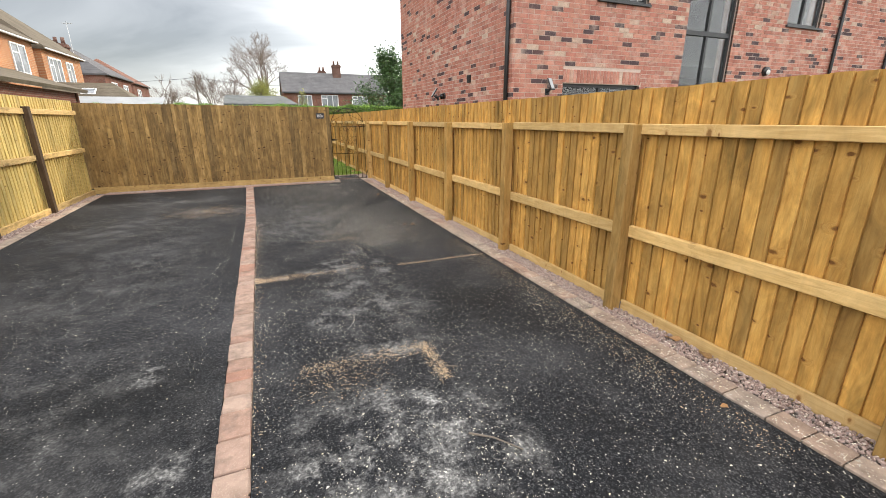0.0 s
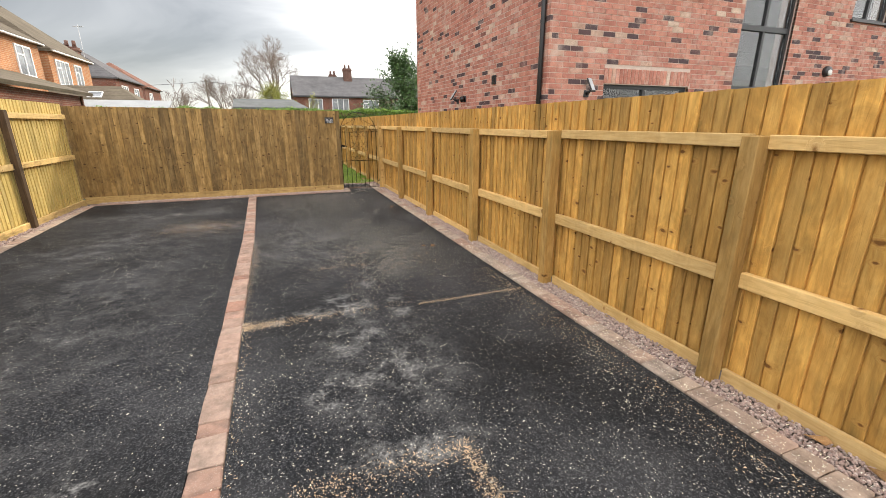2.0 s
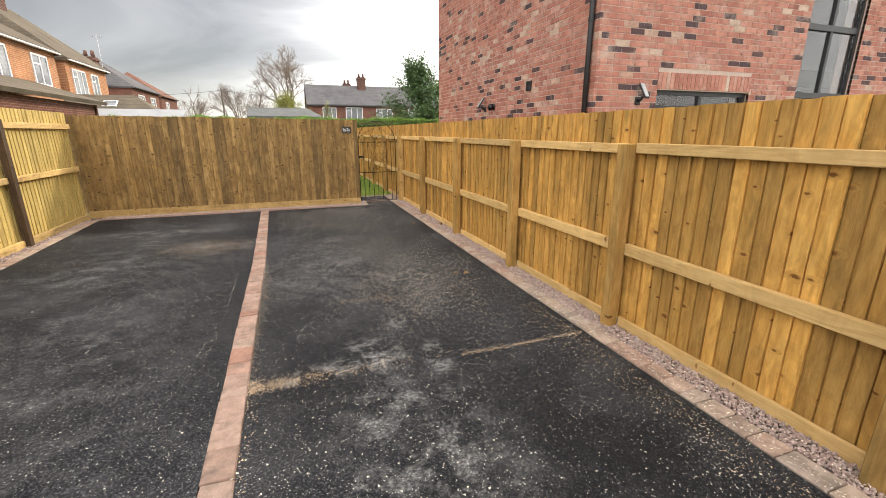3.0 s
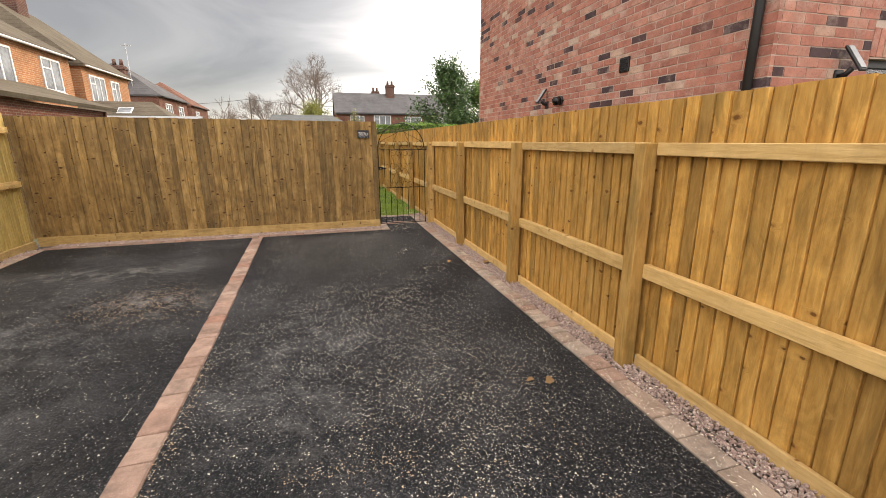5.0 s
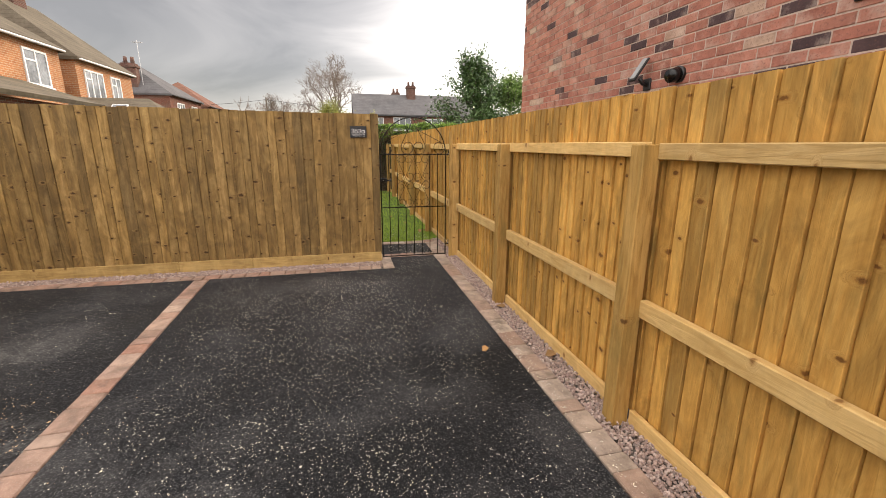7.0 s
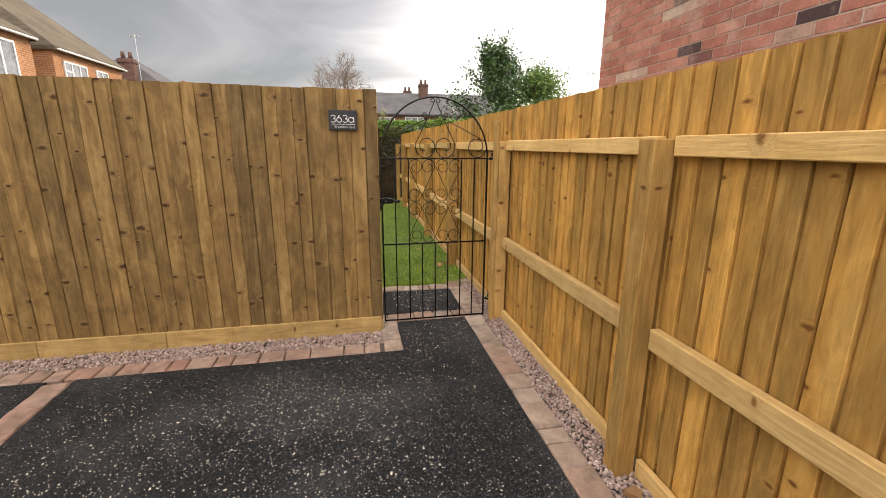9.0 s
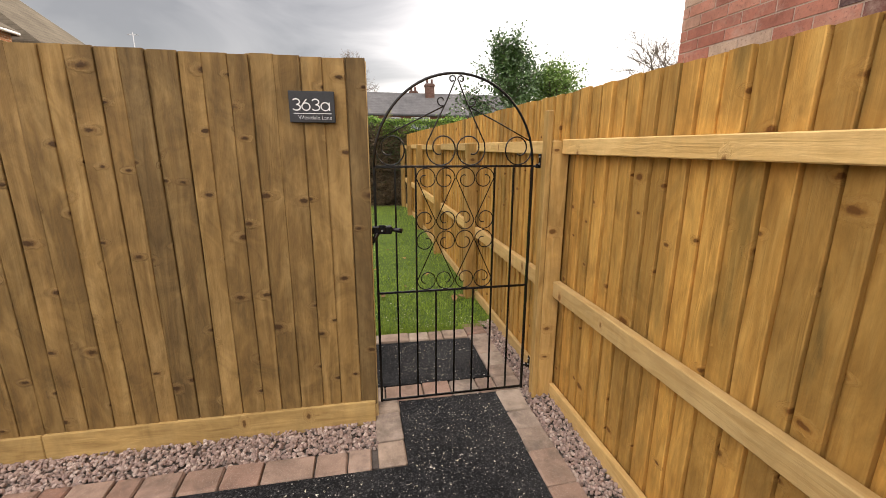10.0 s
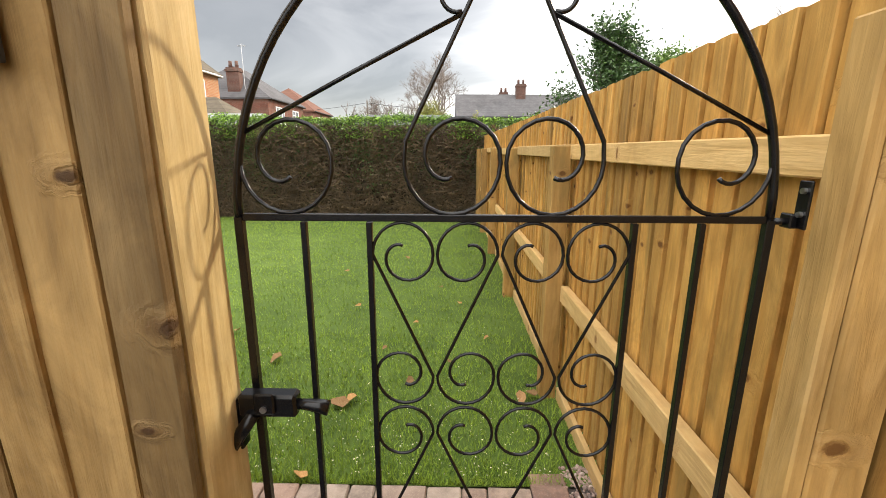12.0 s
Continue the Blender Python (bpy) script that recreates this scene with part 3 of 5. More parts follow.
def turns(n, tilt=math.pi, yaw=2 * math.pi):
    """Random rotations: a yaw about z after a tilt of up to the given angle."""
    a, b, c = rng.uniform(0, yaw, n), rng.uniform(-tilt, tilt, n), rng.uniform(0, 2 * math.pi, n)
    ca, sa, cb, sb, cc, sc = np.cos(a), np.sin(a), np.cos(b), np.sin(b), np.cos(c), np.sin(c)
    z, o = np.zeros(n), np.ones(n)
    rz = np.stack([ca, -sa, z, sa, ca, z, z, z, o], 1).reshape(n, 3, 3)
    rx = np.stack([o, z, z, z, cb, -sb, z, sb, cb], 1).reshape(n, 3, 3)
    r0 = np.stack([cc, -sc, z, sc, cc, z, z, z, o], 1).reshape(n, 3, 3)
    return rz @ rx @ r0


# ---- ground and drive ----
FACE_R, FACE_B, FACE_L = -0.90, 11.24, -7.36       # fence faces
Y0 = -7.0


def strip_x(y):
    """The left edge of the block strip, which bends a little near the end of the drive."""
    return -4.03 - 0.008 * y - 0.02 * max(0.0, y - 7.0)


g = Geo().box(-400, 400, -300, 500, -0.5, -0.06)
tagged(g.put("ground", M["earth"]), "rough grassy ground reaching to the horizon", "ground", "", "structure")

EDGE_R, EDGE_B, EDGE_L = -1.25, 10.87, -6.95
drive = tagged(new("road"), "dark damp asphalt drive in two bays with sawdust and cement dust", "driveway", "", "structure")
for name, quad in (("asphalt_bay", [(EDGE_L + 0.1, Y0), (strip_x(Y0), Y0), (strip_x(7.0), 7.0), (strip_x(EDGE_B), EDGE_B), (EDGE_L - 0.2, EDGE_B)]),
                   ("asphalt_bay", [(strip_x(Y0) + 0.165, Y0), (EDGE_R - 0.05, Y0), (EDGE_R, EDGE_B), (strip_x(EDGE_B) + 0.165, EDGE_B), (strip_x(7.0) + 0.165, 7.0)]),
                   ("asphalt_path", [(-1.858, EDGE_B), (EDGE_R, EDGE_B), (-1.222, 11.405), (-1.858, 11.42)]),
                   ("asphalt_path", [(-3.4, 11.6), (-1.225, 11.59), (-1.215, 12.19), (-3.4, 12.22)])):
    gq = Geo().add([(x, y, z) for z in (-0.12, 0.0) for x, y in quad], [tuple(range(len(quad)))[::-1], tuple(range(len(quad), 2 * len(quad)))] + [(i, (i + 1) % len(quad), (i + 1) % len(quad) + len(quad), i + len(quad)) for i in range(len(quad))])
    gq.put(name, M["asphalt"], drive)

# beds under the gravel and the lawn
bed = tagged(new("gravel_bed"), "earth bed under gravel along the fences", "gravel bed", "", "structure")
Geo().box(-1.3, -0.6, Y0, 12.5, -0.12, -0.018).put("bed_soil", M["soil"], bed)
Geo().box(-7.6, -1.86, 10.9, 11.55, -0.12, -0.018).put("bed_soil", M["soil"], bed)
Geo().box(-7.6, -7.0, Y0, 10.9, -0.12, -0.018).put("bed_soil", M["soil"], bed)
g = Geo()
NX, NY = 40, 48
lv = [(-8.2 + 7.5 * i / NX, 12.37 + 8.2 * j / NY, -0.008 + 0.012 * noise.noise((i * 0.3, j * 0.3, 0))) for j in range(NY + 1) for i in range(NX + 1)]
g.add(lv, [(j * (NX + 1) + i, j * (NX + 1) + i + 1, (j + 1) * (NX + 1) + i + 1, (j + 1) * (NX + 1) + i) for j in range(NY) for i in range(NX)])
g.put("lawn", M["turf"], None)
tagged(bpy.data.objects["lawn"], "short green lawn behind the gate", "lawn", "", "structure")

# ---- fences ----
def board_mesh(name, length, material, width=0.125, step=0.008, gap=0.005, mirror=False, wave=0):
    """A feather-edged board standing on its foot; its face looks to -y, thick edge at +x, a shadow slot at -x."""
    g = Geo()
    prof = [(-0.014, step + 0.012), (gap, step + 0.011), (gap + 0.002, step), (width * 0.5, step * 0.45), (width - 0.003, 0.0), (width, 0.003), (width, step + 0.014), (-0.014, step + 0.014)]
    n, levels = len(prof), 9
    r3 = random.Random(wave)
    vs = []
    for j in range(levels):
        z, cup, sway = length * j / (levels - 1), r3.uniform(-0.0018, 0.0018), r3.uniform(-0.002, 0.002)
        vs += [(x + (sway if 0 < x < width * 0.4 or x > width * 0.6 else 0.0), y + (cup if 2 <= k <= 5 else 0.0), z) for k, (x, y) in enumerate(prof)]
    fs = [(i * n + k, i * n + (k + 1) % n, (i + 1) * n + (k + 1) % n, (i + 1) * n + k) for i in range(levels - 1) for k in range(n)]
    fs += [tuple(range(n))[::-1], tuple(range((levels - 1) * n, levels * n))]
    if mirror:
        vs, fs = [(width - x, y, z) for x, y, z in vs], [f[::-1] for f in fs]
    g.add(vs, fs)
    return g.mesh(name, material)


rnd = random.Random(3)

# the new fence along the drive and on beside the lawn
fence_r = thing("fence", "new golden treated timber closeboard fence with exposed rails and posts", "fence", at=(FACE_R, 4, 0))
POSTS = [-7.35, -5.47, -3.59, -1.71, 0.17, 2.04, 3.91, 5.70, 7.60, 9.52, 11.42, 13.20, 15.07, 16.95, 18.65, 20.08]


def fence_part(g, name, material, parent, label="", smooth=False):
    ob = g.put(name, material, parent, label, smooth)
    ob.matrix_parent_inverse = Matrix.Translation(parent.location).inverted()
    return ob


for k, y in enumerate(POSTS):
    h = 1.54 + rnd.uniform(-0.006, 0.006)
    g = Geo().cbox(-0.05, 0.05, -0.05, 0.05, -0.3, h, 0.005)
    p = g.put("post", M["gate_post" if k == 10 else "post"], fence_r)
    p.matrix_local = Matrix.Translation(Vector((-0.952 if k == 10 else -0.98, y - 0.05, 0)) - fence_r.location) @ Euler((rnd.uniform(-.004, .004), rnd.uniform(-.004, .004), 0)).to_matrix().to_4x4()
    if k + 1 < len(POSTS):
        y1 = POSTS[k + 1] - 0.1
        for name, x0, x1, z0, z1 in (("rail", -0.945, -0.899, 1.470, 1.548), ("rail", -0.945, -0.899, 0.645, 0.742), ("gravel_board", -0.928, -0.898, -0.03, 0.078)):
            d = rnd.uniform(-0.006, 0.006)
            g = Geo().cbox(x0 - FACE_R, x1 - FACE_R, -(y1 - y) / 2 + 0.001, (y1 - y) / 2 - 0.001, z0 + d, z1 + d, 0.004)
            ob = g.put(name, M["rail"], fence_r)
            ob.location = Vector((FACE_R, (y + y1) / 2, 0)) - fence_r.location

boards = [board_mesh("board", 1.76, M["board"], 0.096 + 0.003 * i, 0.010, 0.009, wave=i) for i in range(5)]
y, k = -6.8, 0
while y < 19.95:
    ob = piece("board", boards[k * 3 % 5], fence_r, Vector((FACE_R + 0.006, y, 0.045 + rnd.uniform(-0.004, 0.004))) - fence_r.location,
               math.pi / 2 * 3, (1, 1, 1), rnd.uniform(-0.004, 0.004), rnd.uniform(-0.003, 0.003))
    ob.rotation_euler = (rnd.uniform(-0.003, 0.003), rnd.uniform(-0.002, 0.002), -math.pi / 2)
    y += 0.096 + 0.003 * ((k + 1) * 3 % 5) - rnd.uniform(-0.001, 0.002)
    k += 1

# the tall hanging post of the gate beside the last fence post
hp = thing("gate_post", "tall slim treated timber post carrying the gate hinge", "post", at=(-1.018, 11.352, 0))
Geo().cbox(-0.0155, 0.0155, -0.03, 0.03, -0.3, 1.705, 0.004).put("post_shaft", M["gate_post"], hp)

# the weathered fence across the end of the drive
fence_b = thing("fence", "weathered brown closeboard fence across the end of the drive", "fence", at=(-4.7, FACE_B, 0))
old = [board_mesh("board", 1.79, M["old_board"], 0.092 + 0.007 * i, 0.0045, 0.005, wave=10 + i) for i in range(5)]
x, k = -1.994, 0
while x > -7.42:
    x -= 0.092 + 0.007 * (k * 3 % 5) - rnd.uniform(0.003, 0.005)
    ob = piece("board", old[k * 3 % 5], fence_b, Vector((x, FACE_B + 0.012, 0.105)) - fence_b.location, 0, (1, 1, 1.005 + rnd.uniform(-0.003, 0.003) + 0.03 * (-2.0 - x) / 5.4))
    ob.rotation_euler = (rnd.uniform(-0.003, 0.003), rnd.uniform(-0.004, 0.004), rnd.uniform(-0.02, 0.02))
    k += 1
for x0, x1 in ((-7.35, -6.3), (-6.3, -4.46), (-4.46, -3.62), (-3.62, -2.0)):
    fence_part(Geo().cbox(x0 + 0.001, x1 - 0.001, FACE_B, FACE_B + 0.03, -0.045 + rnd.uniform(0, .01), 0.13, 0.004), "gravel_board", M["old_base"], fence_b)
for z in (0.3, 1.0, 1.7):
    fence_part(Geo().cbox(-7.3, -2.09, FACE_B + 0.042, FACE_B + 0.08, z, z + 0.08), "rail", M["old_base"], fence_b)
for x0 in (-7.3, -5.5, -3.75):
    fence_part(Geo().cbox(x0, x0 + 0.1, FACE_B + 0.081, FACE_B + 0.18, -0.3, 1.82), "post", M["old_board"], fence_b)
fence_part(Geo().cbox(-2.085, -1.985, FACE_B + 0.04, FACE_B + 0.165, -0.3, 1.905, 0.005), "post", M["end_post"], fence_b, "pale new timber end post")

# the pale fence on the far side of the drive
fence_l = thing("fence", "pale greenish closeboard fence with rails and dark posts", "fence", at=(FACE_L, 6, 0))
pale = [board_mesh("board", 1.93, M["pale_board"], 0.109 + 0.003 * i, 0.014, 0.008, mirror=True, wave=20 + i) for i in range(3)]
y, k = 1.0, 0
while y < 11.1:
    ob = piece("board", pale[k % 3], fence_l, Vector((FACE_L, y, 0.06)) - fence_l.location, 0)
    ob.rotation_euler = (rnd.uniform(-0.003, 0.003), rnd.uniform(-0.002, 0.002), math.pi / 2)
    y += rnd.uniform(0.096, 0.102)
    k += 1
LP = [1.5, 3.35, 5.2, 7.05, 8.93]
for y in LP:
    fence_part(Geo().cbox(-7.33, -7.24, y - 0.05, y + 0.05, -0.3, 1.82, 0.005), "post", M["dark_post"], fence_l, "dark stained timber post")
for y, y1 in zip(LP, LP[1:] + [11.16]):
    for z0, z1 in ((1.70, 1.79), (0.93, 1.02), (-0.03, 0.10)):
        fence_part(Geo().cbox(-7.345, -7.30, y + 0.052, y1 - 0.052, z0, z1, 0.004), "rail" if z0 > 0 else "gravel_board", M["pale_rail"], fence_l)

# ---- garden gate ----
GX, GY = -1.5165, 11.415
NARROW = 0.928         # width of the scrollwork against a gate of 956 mm
gate = thing("garden_gate", "black wrought iron arched garden gate with scrolls, shut", "gate", at=(GX, GY, 0))


def rod(name, pts, r=0.0055, label=""):
    """A round bar from points in the plane of the gate."""
    return Geo().tube([(px * NARROW, 0.0, pz) for px, pz in pts], r, 8).put(name, M["black_iron"], gate, label, True)


def flat_bar(name, x0, x1, z0, z1, d=0.007):
    c, h = (x0 + x1) / 2 * NARROW, (x1 - x0) / 2 * (NARROW if x1 - x0 > 0.1 else 1.0)
    return Geo().cbox(c - h, c + h, -d, d, z0, z1, 0.001).put(name, M["black_iron"], gate)


HW, BAR, MID, LOW = 0.478, 1.408, 0.700, 0.004
for s in (-1, 1):
    Geo().cbox(s * HW * NARROW - 0.007, s * HW * NARROW + 0.007, -0.007, 0.007, LOW, BAR, 0.001).put("stile", M["black_iron"], gate)
arch = [(HW * math.cos(a), BAR + 0.478 * math.sin(a)) for a in [math.pi * i / 40 for i in range(41)]]
rod("arch", arch, 0.007)
for z in (BAR, MID, LOW + 0.012):
    flat_bar("cross_bar", -HW + 0.008, HW - 0.008, z - 0.006, z + 0.006, 0.005)
for px in (-0.36, -0.24, 0.24, 0.36):
    flat_bar("bar", px - 0.0049, px + 0.0049, LOW + 0.02, BAR - 0.007, 0.006)
for px in (-0.12, 0.0, 0.12):
    flat_bar("bar", px - 0.0049, px + 0.0049, LOW + 0.02, MID - 0.007, 0.006)


def spiral(cx, cz, r, a0, turn, k=1.35, n=30):
    """From the rim inwards: starts at the angle a0, runs k turns of the given sense."""
    pts = []
    for i in range(n + 1):
        t = i / n
        a = a0 + turn * t * k * 2 * math.pi
        rr = r * (1.0 if t < 0.45 else 1.0 - 0.72 * (t - 0.45) / 0.55)
        pts.append((cx + rr * math.cos(a), cz + rr * math.sin(a)))
    return pts


def s_scroll(sx, flip):
    """One of the S shapes that make a heart: a curl at the bar, a slanting stem, a curl at mid height."""
    zc = (BAR + MID) / 2
    r = 0.056
    for cx in (-0.12, 0.12):
        top = spiral(cx + sx * 0.06, zc + flip * ((BAR - MID) / 2 - 0.008 - r), r, math.pi if sx < 0 else 0.0, (-1 if sx < 0 else 1) * flip, 1.25)
        low = spiral(cx + sx * 0.06, zc + flip * (r + 0.004), r, 0.0 if sx < 0 else math.pi, (-1 if sx < 0 else 1) * flip, 1.25)
        rod("scroll", top[::-1] + low, 0.0029)


for sx in (-1, 1):
    for flip in (-1, 1):
        s_scroll(sx, flip)
for s in (-1, 1):
    # curls standing on the bar, and the two rods that rise to the crown
    crown = [(s * 0.012, BAR + 0.437)] + spiral(s * 0.024, BAR + 0.447, 0.018, math.pi if s > 0 else 0.0, -s, 0.9, 16)
    rod("scroll", spiral(s * 0.09, BAR + 0.091, 0.085, 0.0 if s > 0 else math.pi, -s, 1.25)[::-1] + [(s * 0.172, BAR + 0.125), (s * 0.057, BAR + 0.340)] + crown, 0.0038)
    rod("scroll", spiral(s * 0.385, BAR + 0.089, 0.082, 0.0 if s > 0 else math.pi, -s, 1.3), 0.0038)
    rod("strut", [(s * 0.462, BAR + 0.134), (s * 0.26, BAR + 0.229), (s * 0.075, BAR + 0.312)] + spiral(s * 0.085, BAR + 0.339, 0.025, -1.9 if s > 0 else math.pi + 1.9, s, 0.75, 16), 0.0036)
RS = HW * NARROW       # the hanging stile
for z in (BAR, 0.165):
    Geo().tube([(RS, 0, z - 0.002), (RS + 0.042, 0, z - 0.002)], 0.006, 10).put("hinge_pin", M["black_iron"], gate, smooth=True)
    plate_h = Geo().cbox(RS + 0.0345, RS + 0.0395, -0.03, -0.004, z - 0.012, z + 0.066, 0.0015).put("hinge_plate", M["black_iron"], gate)
    Geo().cbox(RS + 0.022, RS + 0.0345, -0.016, 0.008, z - 0.012, z + 0.012, 0.002).put("hinge_eye", M["black_iron"], plate_h)
    for dz in (0.012, 0.05):
        Geo().tube([(RS + 0.029, -0.019, z + dz), (RS + 0.0345, -0.019, z + dz)], 0.005, 10).put("bolt", M["steel"], plate_h)

latch = thing("gate_latch", "black metal ring latch on the edge of the gate", "latch", at=(GX - HW * NARROW, GY - 0.022, 1.038))
Geo().cbox(-0.02, 0.085, -0.02, 0.012, 0.012, 0.056, 0.005).put("latch_case", M["black_iron"], latch)
Geo().cbox(0.012, 0.05, -0.026, -0.02, 0.022, 0.064, 0.004).put("cover", M["black_iron"], latch)
Geo().tube([(0.08, -0.006, 0.034), (0.105, -0.006, 0.032), (0.118, -0.006, 0.03), (0.14, -0.006, 0.026)], 0.009, 12, 0.014).put("thumb_knob", M["black_iron"], latch, smooth=True)
Geo().cbox(-0.05, -0.02, -0.014, 0.016, -0.06, 0.045, 0.003).put("keep_plate", M["black_iron"], latch)
Geo().tube([(-0.035, -0.024, -0.045), (-0.012, -0.022, -0.01), (0.008, -0.02, 0.02)], 0.012, 12).put("latch_arm", M["black_iron"], latch, smooth=True)
for bx, bz in ((-0.036, -0.045), (-0.036, 0.02), (0.03, 0.034)):
    Geo().tube([(bx, -0.03, bz), (bx, -0.012, bz)], 0.006, 10).put("bolt", M["steel"], latch)

# ---- house number plate ----
plate = thing("house_sign", "dark slate house number plate with white lettering on the fence", "sign", at=(-2.236, FACE_B - 0.004, 1.688))
Geo().cbox(-0.101, 0.101, -0.009, 0.013, -0.069, 0.069, 0.002).put("plate", M["slate_sign"], plate)


def lettering(text, size, x, z, width, parent):
    cu = bpy.data.curves.new("lettering", "FONT")
    cu.body, cu.size, cu.extrude, cu.align_x = text, size, 0.0006, "CENTER"
    cu.offset = -0.016 * size
    tmp = new("lettering", cu)
    bpy.context.view_layer.update()
    me = bpy.data.meshes.new_from_object(tmp.evaluated_get(bpy.context.evaluated_depsgraph_get()))
    bpy.data.objects.remove(tmp)
    xs = [v.co.x for v in me.vertices]
    k = width / (max(xs) - min(xs))
    me.materials.clear()
    me.materials.append(M["white_paint"])
    ob = new("lettering", me)
    ob.parent = parent
    ob.matrix_local = Matrix.Translation((x, -0.0098, z)) @ Euler((math.pi / 2, 0, 0)).to_matrix().to_4x4() @ Matrix.Diagonal((k, 1, 1, 1))
    return ob




def arc(cx, cz, rx, rz, a0, a1, n=22):
    return [(cx + rx * math.cos(radians(a0 + (a1 - a0) * i / n)), cz + rz * math.sin(radians(a0 + (a1 - a0) * i / n))) for i in range(n + 1)]


def strokes(name, lines, x, z):
    """A figure drawn in strokes of even width."""
    g = Geo()
    for pts in lines:
        g.tube([(x + px, 0.0, z + pz) for px, pz in pts], 0.0027, 8)
    g.v = [(px, -0.0098 + 0.18 * py, pz) for px, py, pz in g.v]
    return g.put(name, M["white_paint"], plate)


three = [arc(0, 0.037, 0.0155, 0.012, 150, -90) + arc(0, 0.0125, 0.0175, 0.0125, 90, -150)]
six = [arc(0, 0.016, 0.0175, 0.016, 0, 360, 30), [(-0.0168, 0.020), (-0.010, 0.032), (0.004, 0.049)]]
small_a = [arc(0, 0.0175, 0.0185, 0.0175, 0, 360, 30), [(0.0185, 0.0355), (0.0185, 0.0)]]
strokes("figure_3", three, -0.069, -0.0155)
strokes("figure_6", six, -0.0265, -0.0155)
strokes("figure_3", three, 0.0155, -0.0155)
strokes("letter_a", small_a, 0.0585, -0.0155)
Geo().box(-0.082, 0.085, -0.0104, -0.0088, -0.0305, -0.0275).put("rule", M["white_paint"], plate)
lettering("Westdale Lane", 0.025, 0.012, -0.055, 0.148, plate)


# ---- the new brick house beside the drive ----
HX, HYS, HYN, HE, HTOP = 0.285, 5.93, 12.06, 14.0, 5.55
house = thing("house", "new red brick house with dark window frames behind the fence", "house", at=(HX, HYS, 0))
S_OPEN = [(1.32, 3.10, 0.95, 2.19), (1.95, 3.08, 3.56, 4.75), (4.12, 5.46, 0.25, 5.2), (7.08, 8.24, 3.52, 4.7)]      # x0, x1, z0, z1


def local(g, name, material, parent, label="", smooth=False):
    """Adds a part given in world coordinates to a thing that stands anywhere."""
    off = Vector(parent.location) if parent.parent is None else Vector(parent.parent.location) + Vector(parent.location)
    g.v = [(a - off.x, b - off.y, c - off.z) for a, b, c in g.v]
    return g.put(name, material, parent, label, smooth)


def wall_with_holes(a0, a1, z0, z1, holes):
    """Rectangles that fill a wall round its openings."""
    xs = sorted({a0, a1, *[h[0] for h in holes], *[h[1] for h in holes]})
    zs = sorted({z0, z1, *[h[2] for h in holes], *[h[3] for h in holes]})
    for i in range(len(xs) - 1):
        for j in range(len(zs) - 1):
            cx, cz = (xs[i] + xs[i + 1]) / 2, (zs[j] + zs[j + 1]) / 2
            if not any(h[0] < cx < h[1] and h[2] < cz < h[3] for h in holes):
                yield xs[i], xs[i + 1], zs[j], zs[j + 1]


g = Geo()
for a, b, c, d in wall_with_holes(HX + 0.001, HE, -0.1, HTOP, S_OPEN):
    g.box(a, b, HYS + 0.001, HYS + 0.3, c, d)
local(g, "wall", M["mortar"], house)
local(Geo().box(HX + 0.001, HX + 0.3, HYS + 0.3, HYN, -0.1, HTOP), "wall", M["mortar"], house)
local(Geo().box(HX + 0.3, HE, HYN - 0.3, HYN, -0.1, HTOP), "wall", M["far_red"], house)
local(Geo().box(HE - 0.3, HE, HYS + 0.3, HYN - 0.3, -0.1, HTOP), "wall", M["far_red"], house)
ym = (HYS + HYN) / 2
local(Geo().add([(x, y, z) for x in (HX - 0.25, HE + 0.25) for y, z in ((HYS - 0.35, HTOP - 0.05), (HYN + 0.35, HTOP - 0.05), (ym, HTOP + 2.6), (HYS - 0.35, HTOP + 0.1), (HYN + 0.35, HTOP + 0.1), (ym, HTOP + 2.75))],
                [(3, 9, 11, 5), (4, 5, 11, 10), (0, 2, 8, 6), (1, 7, 8, 2), (0, 6, 9, 3), (1, 4, 10, 7), (0, 3, 5, 2), (2, 5, 4, 1), (6, 8, 11, 9), (8, 7, 10, 11)]), "roof", M["roof_slate"], house)
# slab and wall added behind the windows, their dark colour standing for room shade
local(Geo().box(HX + 0.31, HE - 0.31, HYS + 0.31, HYN - 0.31, 2.62, 2.8), "floor_slab", M["room_shade"], house)
local(Geo().box(HX + 0.31, HE - 0.31, HYS + 2.2, HYS + 2.3, 0, HTOP), "inner_wall", M["room_shade"], house)


def ring(at, u0, u1, z0, z1, fw, depth):
    """A window frame in one piece; at turns (along, up, out) into a place."""
    o, i = [(u0, z0), (u1, z0), (u1, z1), (u0, z1)], [(u0 + fw, z0 + fw), (u1 - fw, z0 + fw), (u1 - fw, z1 - fw), (u0 + fw, z1 - fw)]
    vs = [at(u, z, d) for d in (0.0, depth) for q in (o, i) for u, z in q]
    fs = []
    for k in range(4):
        n = (k + 1) % 4
        fs += [(8 + k, 8 + n, 12 + n, 12 + k), (k, 4 + k, 4 + n, n), (k, n, 8 + n, 8 + k), (4 + k, 12 + k, 12 + n, 4 + n)]
    return Geo().add(vs, fs)


